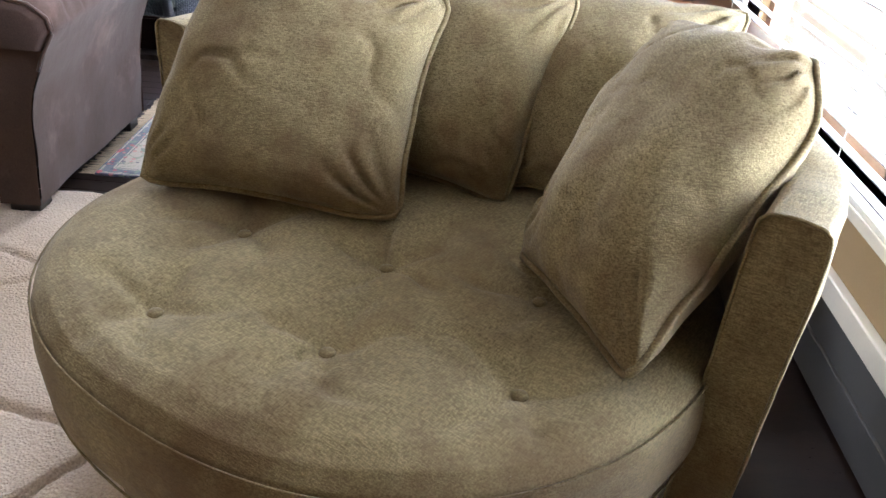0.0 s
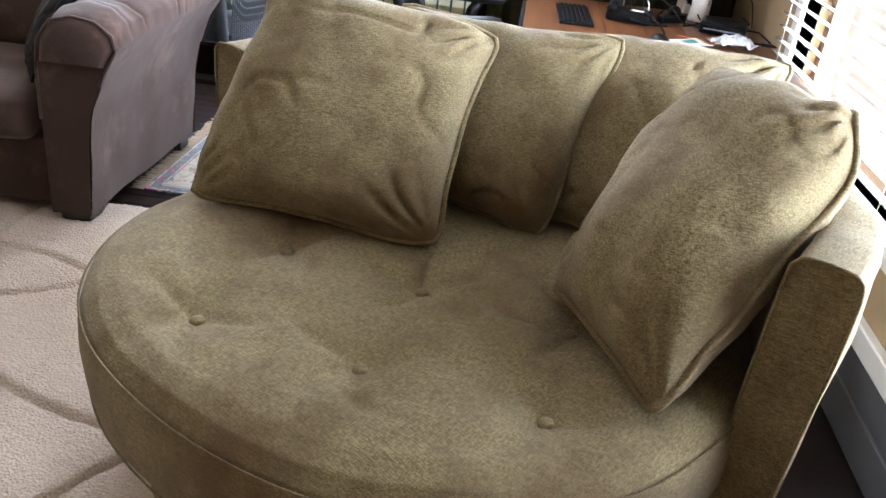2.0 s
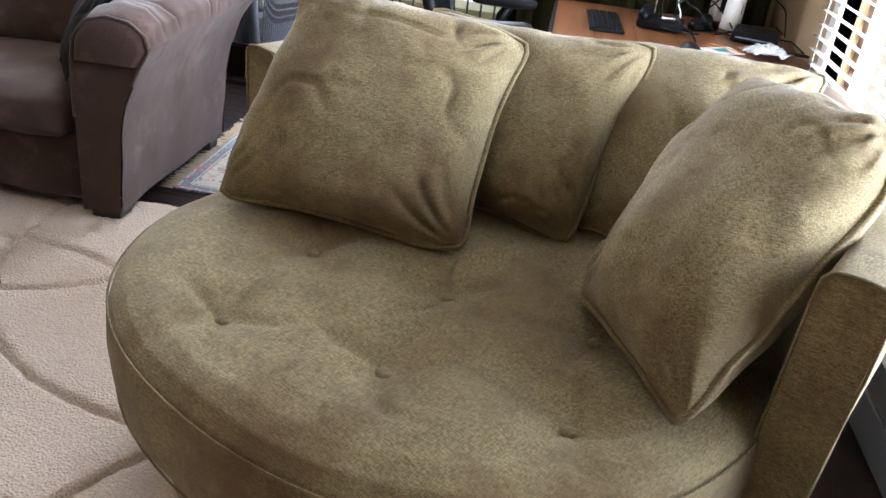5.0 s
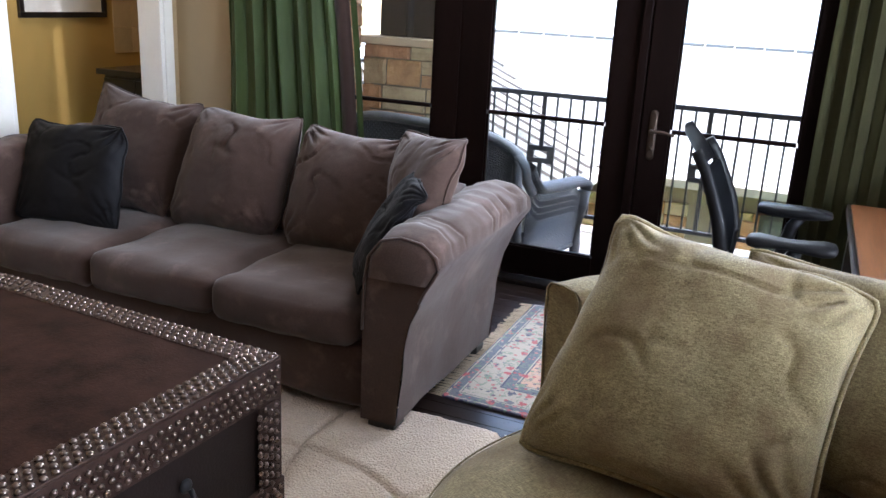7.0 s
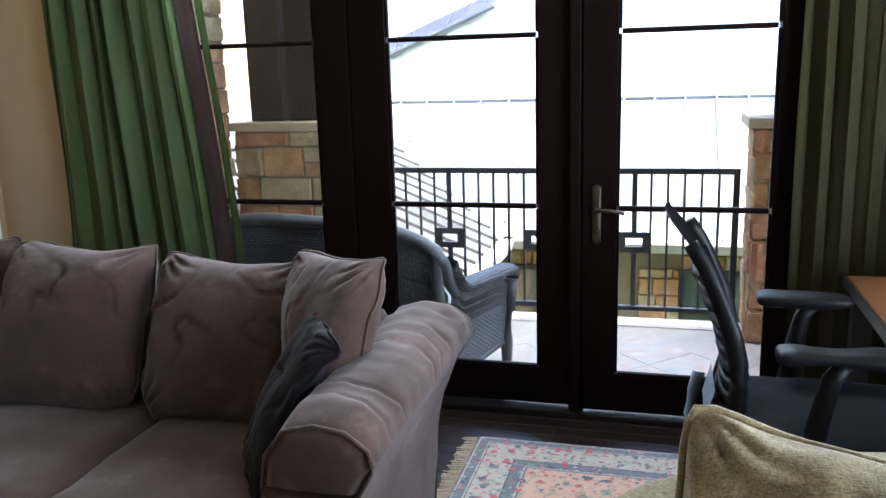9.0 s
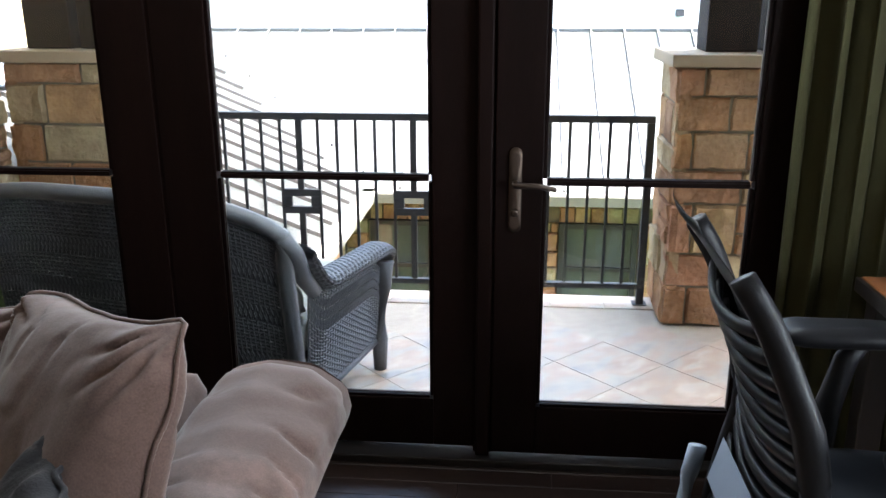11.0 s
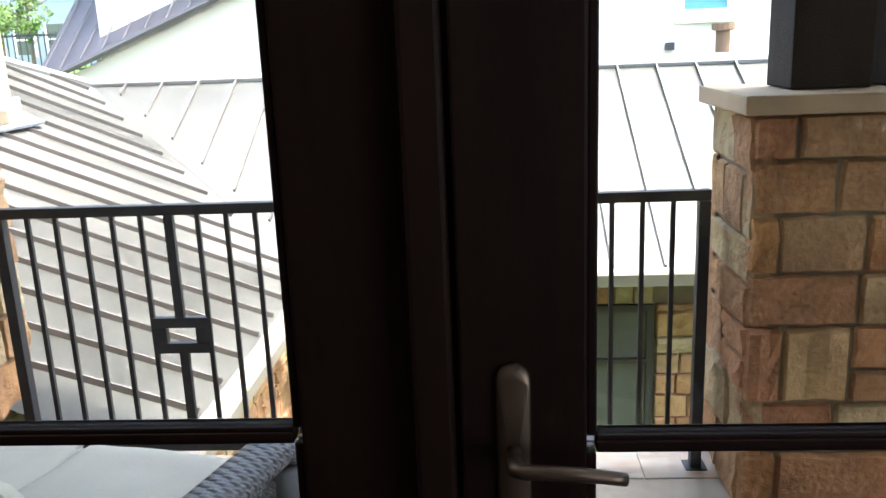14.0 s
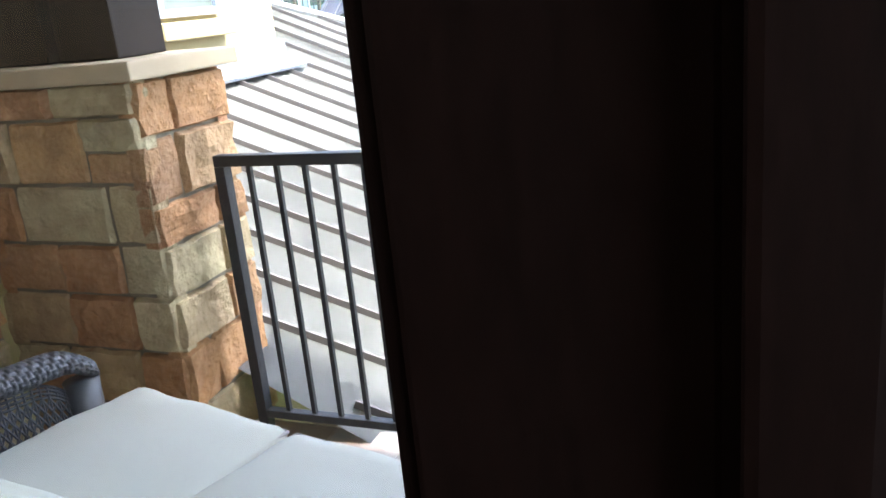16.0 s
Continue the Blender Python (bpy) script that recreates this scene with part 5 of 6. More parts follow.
# ---- balcony ----
BZ = -0.165
setting("balcony_floor", box(-3.6, 1.6, 4.36, 6.22, BZ - 0.25, BZ - 0.002), GROUT, "sand grout bed of the balcony")
# unseen; carried past the floor's east end to keep sun off the tiles
setting("balcony_ceiling", box(-3.7, 2.7, YN + 0.22, 6.4, 2.75, 2.95), CAPSTONE, "buff plastered balcony ceiling")
setting("wall_outside", box(XL + 0.1, -2.9, YN + 0.22, YN + 0.27, -4.0, 3.4), MORTAR, "stone-clad outer wall")
setting("wall_outside_right", box(0.16, 3.5, YN + 0.22, YN + 0.27, -4.0, 3.4), MORTAR, "stone-clad outer wall")

def stone_mesh(w, h, d, seed):
    """A rough-faced block, lying in x and z, its face towards -y."""
    bm = bmesh.new()
    nx, nz = (7, 5) if w > h * 1.3 else (5, 5)
    def fn(u, v):
        e = min(u, 1 - u, v, 1 - v)
        jut = 0 if e < 1e-6 else d * (0.45 + 0.55 * noise.noise(Vector((u * 2.1 + seed, v * 2.1, seed * 0.37))) + 0.45 * noise.noise(Vector((u * 5.5 + seed, v * 5.5, seed * 0.7))))
        jx = 0.009 * noise.noise(Vector((v * 4, seed, 1))) if e < 0.2 else 0
        jz = 0.009 * noise.noise(Vector((u * 4, seed, 2))) if e < 0.2 else 0
        return (-w / 2 + w * u + jx, -jut - d * 0.45 * (e > 1e-6) - (0.0 if e < 1e-6 else 0.004), -h / 2 + h * v + jz)
    def warp(t, n):
        # outer cells narrow, so that the arris is short
        k = round(t * n)
        return (0.0, 0.035, 0.22, 0.40, 0.60, 0.78, 0.965, 1.0)[k] if n == 7 else (0.0, 0.06, 0.35, 0.65, 0.94, 1.0)[k]
    grid(lambda u, v: fn(warp(u, nx), warp(v, nz)), nx, nz, into=bm)
    e = [x for x in bm.edges if x.is_boundary]
    out = bmesh.ops.extrude_edge_only(bm, edges=e)
    for v in out["geom"]:
        if isinstance(v, bmesh.types.BMVert):
            v.co.y += 0.05
    bmesh.ops.recalc_face_normals(bm, faces=bm.faces[:])
    return bm

def stones(parent, m, width, height, seed, gap=0.007, big=1.0, as_parts=True, courses=()):
    """Broken-course stonework on a face. m: the face's lower left corner, x along it, z up, outward -y."""
    r = random.Random(seed)
    z = 0.0
    lot = bmesh.new()
    n = 0
    row = 0
    while z < height - 0.02:
        h = min(r.choice((0.11, 0.14, 0.16, 0.17)) * big, height - z)
        given = list(courses[row][1]) if row < len(courses) else []
        if row < len(courses):
            h = min(courses[row][0], height - z)
        row += 1
        if height - z - h < 0.05:
            h = height - z
        x = 0.0
        while x < width - 0.01:
            w = min(given.pop(0) if given else r.uniform(0.11, 0.34) * big, width - x)
            if width - x - w < 0.07:
                w = width - x
            cells = [(x, z, w, h)]
            if h > 0.15 * big and w > 0.16 and r.random() < 0.3:
                k = r.uniform(0.42, 0.58)
                cells = [(x, z, w, h * k), (x, z + h * k, w, h * (1 - k))]
            for cx, cz, cw, ch in cells:
                n += 1
                bm = stone_mesh(cw - gap, ch - gap, r.uniform(0.012, 0.032) * big ** 0.5, seed * 13 + n)
                mm = m @ Matrix.Translation((cx + cw / 2, 0, cz + ch / 2))
                if as_parts:
                    part("stone", bm, STONE, parent).matrix_basis = mm
                else:
                    k0 = len(lot.verts)
                    vs = [lot.verts.new(mm @ v.co) for v in bm.verts]
                    bm.verts.index_update()
                    for f in bm.faces:
                        lot.faces.new([vs[v.index] for v in f.verts])
                    bm.free()
            x += w
        z += h
    if not as_parts:
        part("stonework", lot, STONE, parent)["kind"] = "stuff"
    else:
        lot.free()

def pillar(name, x0, x1, y0, y1, label, seed, posts, courses=()):
    ob = thing(name, pose((x0 + x1) / 2, (y0 + y1) / 2, BZ), label, "pillar", "balcony pillars")
    a, b, c, d = (x0 - x1) / 2, (x1 - x0) / 2, (y0 - y1) / 2, (y1 - y0) / 2
    top = 1.17 - BZ
    part("core", box(a + 0.0145, b - 0.0145, c + 0.0145, d - 0.0145, -0.007, top), MORTAR, ob)
    stones(ob, pose(a, c + 0.02, 0.0), b - a, top, seed, 0.006, 1.28, True, courses)
    stones(ob, pose(a + 0.02, d, 0.0, 0, 0, -90), d - c, top, seed + 1, 0.006, 1.28)
    stones(ob, pose(b - 0.02, c, 0.0, 0, 0, 90), d - c, top, seed + 2, 0.006, 1.28)
    stones(ob, pose(b, d - 0.02, 0.0, 0, 0, 180), b - a, top, seed + 3, 0.006, 1.28)
    part("capstone", soften(box(a - 0.045, b + 0.045, c - 0.045, d + 0.045, top + 0.002, top + 0.062, 0.008), 0.003, 20), CAPSTONE, ob, "buff cast capstone")
    for px in posts:
        p = thing("timber_post", pose(px + 0.125, y0 + 0.23, 1.234), "dark rough-sawn timber post on a stone pillar", "post", "balcony posts")
        bm = box(-0.125, 0.125, -0.10, 0.14, 0, 1.516, 0.008)
        part("timber", bm, POSTWOOD, p)
    return ob

pillar("stone_pillar", 0.03, 0.98, 5.80, 6.30, "square sandstone pillar with a buff capstone", 11, (0.17, 0.47),
       ((0.21, (0.12, 0.43)), (0.18, (0.30, 0.34)), (0.265, (0.12, 0.22, 0.36)), (0.175, (0.35, 0.28)), (0.19, (0.09, 0.27, 0.33)), (0.175, (0.26, 0.40)), (0.14, (0.13, 0.38))))
pillar("stone_pillar", -3.46, -2.69, 5.87, 6.34, "sandstone pillar beside the balcony's side wall", 23, (-3.38, -3.08))
side = tagged(new("wall_balcony_side"), "sandstone side wall of the balcony", "", "", "structure")
part("core", box(-3.75, -3.48, YN + 0.27, 5.84, BZ, 2.75), MORTAR, side)
stones(side, pose(-3.48, 4.43, BZ, 0, 0, 90), 1.41, 2.9, 31, 0.009, 1.25)
stones(side, pose(-3.48, 5.84, BZ, 0, 0, 180), 0.26, 2.9, 37)

# railing
rail = thing("balcony_railing", pose(-1.31, 6.10, BZ), "black iron balcony railing with square motifs", "railing")
X0, X1 = -2.60 + 1.31, -0.02 + 1.31
def Z(z): return z - BZ
part("top_rail", box(X0, X1, -0.02, 0.02, Z(0.855), Z(0.893), 0.004), IRON, rail)
part("bottom_rail", box(X0, X1, -0.018, 0.018, Z(-0.075), Z(-0.045), 0.004), IRON, rail)
for x in (X0 + 0.02, X1 - 0.02):
    part("end_post", box(x - 0.02, x + 0.02, -0.021, 0.021, -0.004, Z(0.854), 0.003), IRON, rail)
    part("foot_plate", box(x - 0.04, x + 0.04, -0.04, 0.04, -0.006, 0.006, 0.002), IRON, rail)
bar = part("bar", box(-0.008, 0.008, -0.008, 0.008, Z(-0.045), Z(0.855)), IRON, rail)
step = (X1 - X0 - 0.04) / 24
bar.matrix_basis = pose(X0 + 0.02 + step, 0, 0)
motif = {6: 1, 12: 1, 18: 1}
for k in range(2, 24):
    x = X0 + 0.02 + step * k
    if k in motif:
        part("wide_bar", box(x - 0.017, x + 0.017, -0.012, 0.012, Z(0.465), Z(0.854), 0.002), IRON, rail)
        part("wide_bar", box(x - 0.017, x + 0.017, -0.012, 0.012, Z(-0.044), Z(0.325), 0.002), IRON, rail)
        bm = box(x - 0.108, x + 0.108, -0.014, 0.014, Z(0.425), Z(0.465), 0.002)
        box(x - 0.108, x + 0.108, -0.014, 0.014, Z(0.325), Z(0.365), 0.002, into=bm)
        box(x - 0.108, x - 0.055, -0.014, 0.014, Z(0.3655), Z(0.4245), 0.002, into=bm)
        box(x + 0.055, x + 0.108, -0.014, 0.014, Z(0.3655), Z(0.4245), 0.002, into=bm)
        part("square_motif", bm, IRON, rail)
    else:
        shared("bar", bar.data, rail, pose(x, 0, 0))

# ---- wicker loveseat ----
W2, DP = 0.73, 0.80
ls = thing("wicker_loveseat", pose(-2.12, 4.96, BZ, 0, 0, -13), "dark wicker loveseat with ivory seat cushions", "loveseat")
def weave(fn, nu, nv, ru, rv, wu=0.0045, amp=0.003, skip=()):
    """Strands woven over and under each other on a surface fn(u, v) -> point. skip: open bands of v."""
    bm = bmesh.new()
    for i in range(nu + 1):
        u = i / nu
        pts = [Vector(fn(u, j / (nv * 1.0))) + Vector((0, 0, 0)) for j in range(nv + 1)]
        tube(pts, ru, 4, into=bm)
    for j in range(nv + 1):
        v = j / nv
        if any(a < v < b for a, b in skip):
            continue
        pts = []
        for i in range(nu * 1 + 1):
            p = Vector(fn(i / nu, v))
            q = Vector(fn(min(1, i / nu + 0.01), v)) - Vector(fn(max(0, i / nu - 0.01), v))
            n = q.cross(Vector((0, 0, 1)))
            n = n.normalized() if n.length > 1e-6 else Vector((0, 1, 0))
            pts.append(p + n * amp * (1 if (i + j) % 2 else -1))
        tube(pts, rv, 4, into=bm)
    for a, b in skip:
        k = nu
        for i in range(k):
            for s in (0, 1):
                tube([fn((i + s) / k, a), fn((i + 1 - s) / k, b)], ru, 4, into=bm)
    return bm
def arm_top(q):
    """Height of the arm's edge from the back to the front."""
    return 0.64 - 0.045 * q - 0.07 * max(0.0, (q - 0.84) / 0.16) ** 2 + 0.16 * max(0.0, (0.24 - q) / 0.24) ** 2
for s in (-1, 1):
    xs = s * (W2 - 0.04)
    def side_fn(u, v, xs=xs):
        return (xs + s * 0.03 * v, -DP / 2 + 0.05 + (DP - 0.12) * u, 0.15 + (arm_top(u) - 0.19) * v)
    part("side_weave", weave(side_fn, 30, 34, 0.0042, 0.0045, skip=((0.60, 0.70), (0.70, 0.80), (0.80, 0.90))), WICKER, ls, "", False)
    def roll(u, v, s=s):
        q = v
        a = 2 * math.pi * u
        fl = 0.055 if q < 0.9 else 0.055 * (1 - ((q - 0.9) / 0.1) ** 2) ** 0.5 if q < 1 else 0.0
        over = (int(q * 52 + 1e-6) + int(u * 14 + 1e-6)) % 2
        bumps = 0.90 + 0.19 * abs(math.sin(math.pi * (q * 52 if over else u * 14)))
        return (s * (W2 - 0.01) + 0.065 * math.cos(a) * bumps * (fl / 0.055), -DP / 2 - 0.02 + (DP + 0.04) * q, arm_top(q) + 0.032 * math.sin(a) * bumps)
    arm = part("arm", grid(roll, 56, 260, True), WICKER, ls, "woven rolled arm", True)
    part("front_post", tube([(s * (W2 - 0.012), DP / 2 - 0.035, arm_top(1.0)), (s * (W2 - 0.02), DP / 2 - 0.035, 0.40), (s * (W2 - 0.03), DP / 2 - 0.045, 0.15), (s * (W2 - 0.03), DP / 2 - 0.05, -0.006)], lambda q: 0.052 - 0.022 * q, 12), WICKER, arm, "", True)
    part("rear_leg", tube([(s * (W2 - 0.06), -DP / 2 + 0.02, 0.16), (s * (W2 - 0.06), -DP / 2 - 0.02, -0.006)], 0.026, 10), WICKER, ls, "", True)
    part("bottom_edge", tube([(xs, -DP / 2 + 0.02, 0.145), (xs, DP / 2 - 0.06, 0.145)], 0.015, 8), WICKER, ls, "", True)
def back_fn(u, v):
    x = (2 * u - 1) * (W2 - 0.05 + 0.02 * v)
    lean = -0.13 * v
    crest = 0.98 - 0.10 * abs(2 * u - 1) ** 4
    return (x, -DP / 2 + 0.03 + lean - 0.04 * (1 - (2 * u - 1) ** 2), 0.08 + (crest - 0.08) * v)
part("back_weave", weave(back_fn, 70, 56, 0.0045, 0.0052, skip=((0.30, 0.36), (0.52, 0.60), (0.72, 0.80))), WICKER, ls, "", False)
bm = grid(lambda u, v: Vector(back_fn(u, v)) + Vector((0, 0.02, 0)), 20, 10)
bmesh.ops.solidify(bm, geom=bm.faces[:], thickness=0.006)
part("back_liner", bm, WICKER, ls, "", True)
edge = [Vector(back_fn(0, k / 10)) for k in range(3, 11)] + [Vector(back_fn(k / 30, 1.0)) for k in range(1, 30)] + [Vector(back_fn(1, 1 - k / 10)) for k in range(0, 8)]
part("back_rim", tube(edge, 0.032, 10), WICKER, ls, "", True)
for s in (-1, 1):
    wing = [(s * (W2 - 0.03), -DP / 2 - 0.10, 0.88), (s * (W2 - 0.0), -DP / 2 - 0.06, 0.80), (s * (W2 - 0.01), -DP / 2 + 0.0, 0.70), (s * (W2 - 0.01), -DP / 2 + 0.08, 0.62)]
    part("wing", tube(wing, 0.033, 10), WICKER, ls, "", True)
part("front_apron", weave(lambda u, v: ((2 * u - 1) * (W2 - 0.06), DP / 2 + 0.05, 0.14 + 0.16 * v), 40, 14, 0.004, 0.0045), WICKER, ls)
part("seat_deck", box(-W2 + 0.06, W2 - 0.06, -DP / 2 + 0.06, DP / 2 + 0.045, 0.26, 0.33), WICKER, ls)
ls_m = ls.matrix_basis
for k in (0, 1):
    a = -W2 + 0.075 + k * (W2 - 0.075)
    c = thing("seat_pad", ls_m @ pose(a + (W2 - 0.075) / 2, 0.03, 0.33), "flat ivory seat pad with piped edges on wicker", "cushion", "loveseat cushions")
    h2 = (W2 - 0.075) / 2 - 0.004
    part("cover", cushion_box(-h2, h2, -0.36, 0.47, 0.0, 0.14, 0.035, 0.014, 14, 6.0 + k), CUSHION, c, "", True)
    for z in (0.022, 0.12):
        ring = [Vector((x, y, z)) for x, y in [(-h2 + 0.012 + (2 * h2 - 0.024) * i / 12, -0.352) for i in range(13)] + [(h2 - 0.012, -0.352 + 0.814 * i / 12) for i in range(1, 13)] + [(h2 - 0.012 - (2 * h2 - 0.024) * i / 12, 0.462) for i in range(1, 13)] + [(-h2 + 0.012, 0.462 - 0.814 * i / 12) for i in range(1, 12)]]
        part("piping", tube(ring, 0.005, 6, True), GREYCUSHION, c, "grey piping", True)
for k in (0, 1):
    a = -0.33 + 0.66 * k
    p = [ls_m @ Vector(q) for q in ((a - 0.32, -0.22, 0.47), (a + 0.32, -0.22, 0.47), (a + 0.31, -0.42, 0.90), (a - 0.31, -0.42, 0.90))]
    pillow("back_pad", (p[1], p[0], p[3], p[2]), 0.10, CUSHION, "ivory outdoor back cushion on the wicker loveseat", "loveseat cushions", 0.005, 9.0 + k)

# balcony tiles laid on the diagonal, a straight row along the railing
bt = tagged(new("balcony_tiles"), "slate-look tiles laid on the diagonal", "", "", "structure")
T = 0.362
bm = box(-T / 2 + 0.002, T / 2 - 0.002, -T / 2 + 0.002, T / 2 - 0.002, -0.008, 0, 0.001, 1)
t0 = part("tile", bm, TILE, bt)
q = T / math.sqrt(2)
first = True
for i in range(-12, 13):
    for j in range(-12, 13):
        x, y = -0.29 + (i + j) * q, 5.285 + (i - j) * q
        if -3.3 < x < 1.35 and 4.48 < y < 5.78:
            if first:
                t0.matrix_basis, first = pose(x, y, BZ, 0, 0, 45), False
            else:
                shared("tile", t0.data, bt, pose(x, y, BZ, 0, 0, 45))
bm = box(-0.148, 0.148, -0.10, 0.10, -0.008, 0.003, 0.002, 1)
t1 = part("tile", bm, TILE, bt)
t1.matrix_basis = pose(-3.1, 6.11, BZ)
for k in range(1, 15):
    shared("tile", t1.data, bt, pose(-3.1 + 0.301 * k, 6.11, BZ))

# ---- roofs below the balcony ----
GZ = -3.9
ground = setting("ground", box(-600, 600, 4.4, 900, GZ - 0.5, GZ), GRASS, "mown lawn reaching the horizon")
VT, EZ, EX, EY = Vector((-4.74, 11.46, 1.115)), -0.19, -2.12, 8.96
sA, sB = (VT.z - EZ) / (EX - VT.x), (VT.z - EZ) / (VT.y - EY)
wing_b = thing("lower_wing", pose(0, 9.2, GZ), "lower sandstone wing with a grey standing-seam roof", "building")
def W(p): return Vector(p) - Vector((0, 9.2, GZ))
def sheet(pts, t=0.03):
    bm = bmesh.new()
    bm.faces.new([bm.verts.new(W(p)) for p in pts])
    bmesh.ops.solidify(bm, geom=bm.faces[:], thickness=t)
    bmesh.ops.recalc_face_normals(bm, faces=bm.faces[:])
    return bm
RX = 7.0
roof_b = part("roof", sheet(((EX, EY, EZ), (RX, EY, EZ), (RX, VT.y, VT.z), VT)), ROOFMETAL, wing_b, "pale grey standing-seam slope")
part("roof", sheet((VT, (RX, VT.y, VT.z), (RX, VT.y + 2.6, EZ), (VT.x - 2, VT.y + 2.6, EZ))), ROOFMETAL, wing_b)
HIP = VT + Vector((-1.6, -1.75, 1.6 * sA))
roof_a = part("roof", sheet(((EX, 6.125, EZ), (EX, EY, EZ), VT, HIP, (HIP.x, 6.125, HIP.z))), ROOFMETAL, wing_b, "pale grey standing-seam slope")
part("roof", sheet((HIP, VT, VT + Vector((-1.5, 3, -1.2)), HIP + Vector((-4, 2, -1.6)))), ROOFMETAL, wing_b)
def seam(a, b, parent, r=0.012, hgt=0.03):
    a, b = W(a), W(b)
    d = (b - a).normalized()
    s = d.cross(Vector((0, 0, 1))).normalized() * r
    up = s.cross(d).normalized() * hgt
    bm = bmesh.new()
    vs = [bm.verts.new(p + o) for p in (a, b) for o in (-s, s, s + up, -s + up)]
    for f in ((0, 1, 2, 3), (7, 6, 5, 4), (0, 4, 5, 1), (1, 5, 6, 2), (2, 6, 7, 3), (3, 7, 4, 0)):
        bm.faces.new([vs[i] for i in f])
    bmesh.ops.recalc_face_normals(bm, faces=bm.faces[:])
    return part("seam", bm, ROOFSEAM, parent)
x = 0.43 - 0.37 * 13
while x < RX - 0.2:
    ylow = EY if x > EX else VT.y - (x - VT.x) * (VT.y - EY) / (EX - VT.x) + 0.16
    if x > VT.x + 0.2:
        seam((x, ylow, EZ + (ylow - EY) * sB), (x, VT.y - 0.02, VT.z), roof_b, 0.009, 0.026)
    x += 0.37
SK = 0.30
y = 6.315
while y < 13.0:
    # seam through (EX, y): runs up the slope, a little skewed
    xa, xb = EX - 0.02, HIP.x
    f = (VT.y - EY) / (VT.x - EX)
    if y > EY:
        # from the valley up
        xa = EX + (EY - y) / (SK - f) - 0.13
    ya = y + SK * (xa - EX)
    yb = y + SK * (xb - EX)
    g = (HIP.y - VT.y) / (HIP.x - VT.x)
    top = VT.y + g * (xb - VT.x)
    if yb > top:
        xb = (VT.y - g * VT.x - y + SK * EX) / (SK - g)
        yb = y + SK * (xb - EX)
    if yb < 6.26:
        xb = EX + (6.26 - y) / SK
        yb = 6.26
    if xa - xb > 0.15 and xa <= EX:
        seam((xa, ya, EZ + (EX - xa) * sA), (xb, yb, EZ + (EX - xb) * sA), roof_a, 0.009, 0.030)
    y += 0.335
val = sheet(((EX, EY, EZ + 0.006), VT + Vector((0, 0, 0.006)), VT + Vector((0.16, 0, 0.006)), (EX + 0.16, EY, EZ + 0.006)), 0.004)
part("valley_flashing", val, ROOFMETAL, wing_b)
part("ridge_cap", tube([W(VT + Vector((0, 0, 0.02))), W((RX, VT.y, VT.z + 0.02))], 0.045, 8), ROOFMETAL, wing_b)
part("ridge_cap", tube([W(VT + Vector((0, 0, 0.02))), W(HIP + Vector((0, 0, 0.02)))], 0.04, 8), ROOFMETAL, wing_b)
def gutter(a, b, off):
    a, b, o = W(a), W(b), Vector(off)
    bm = bmesh.new()
    sec = ((0.0, 0.0), (0.11, 0.0), (0.12, -0.02), (0.10, -0.11), (0.0, -0.11))
    rows = [[bm.verts.new(p + o * c + Vector((0, 0, z))) for c, z in sec] for p in (a, b)]
    for i in range(5):
        bm.faces.new((rows[0][i], rows[0][(i + 1) % 5], rows[1][(i + 1) % 5], rows[1][i]))
    bmesh.ops.recalc_face_normals(bm, faces=bm.faces[:])
    return bm
part("gutter", gutter((EX + 0.1, EY, EZ + 0.0), (RX, EY, EZ), (0, -1, 0)), GUTTER, wing_b, "beige metal gutter")
part("gutter", gutter((EX, 6.24, EZ), (EX, EY - 0.12, EZ), (1, 0, 0)), GUTTER, wing_b, "beige metal gutter")
part("soffit", box(EX - 0.3, RX, EY - 9.2, EY - 9.2 + 0.32, EZ - 0.13 - GZ, EZ - 0.09 - GZ), GUTTER, wing_b)
part("wall", box(EX - 0.28, RX, EY + 0.3 - 9.2, EY + 0.5 - 9.2, 0, EZ - 0.06 - GZ), MORTAR, wing_b)
part("wall", box(EX - 0.5, EX - 0.26, 6.45 - 9.2, EY + 0.3 - 9.2, 0, EZ - 0.06 - GZ), MORTAR, wing_b)
stones(wing_b, pose(-0.75, EY + 0.28 - 9.2, 1.0), 0.42, 2.35, 41, 0.008, 1.1)
stones(wing_b, pose(0.42, EY + 0.28 - 9.2, 1.0), 1.6, 2.35, 42, 0.008, 1.2)
stones(wing_b, pose(-2.36, EY + 0.28 - 9.2, 1.0), 0.22, 2.35, 43, 0.008, 1.1)
stones(wing_b, pose(-1.5, EY + 0.28 - 9.2, 1.0), 0.4, 2.35, 46, 0.008, 1.1)
stones(wing_b, pose(EX - 0.25, 6.5 - 9.2, 1.6, 0, 0, 90), 2.6, 1.95, 44, 0.008, 1.2)
for a, b in ((-0.33, 0.40), (-2.12, -1.52)):
    for k in range(5):
        w = (b - a) / 5
        bm = stone_mesh(w - 0.006, 0.15, 0.02, 90 + k)
        part("lintel_stone", bm, STONE, wing_b).matrix_basis = pose(a + w * (k + 0.5), EY + 0.28 - 9.2, 3.43)
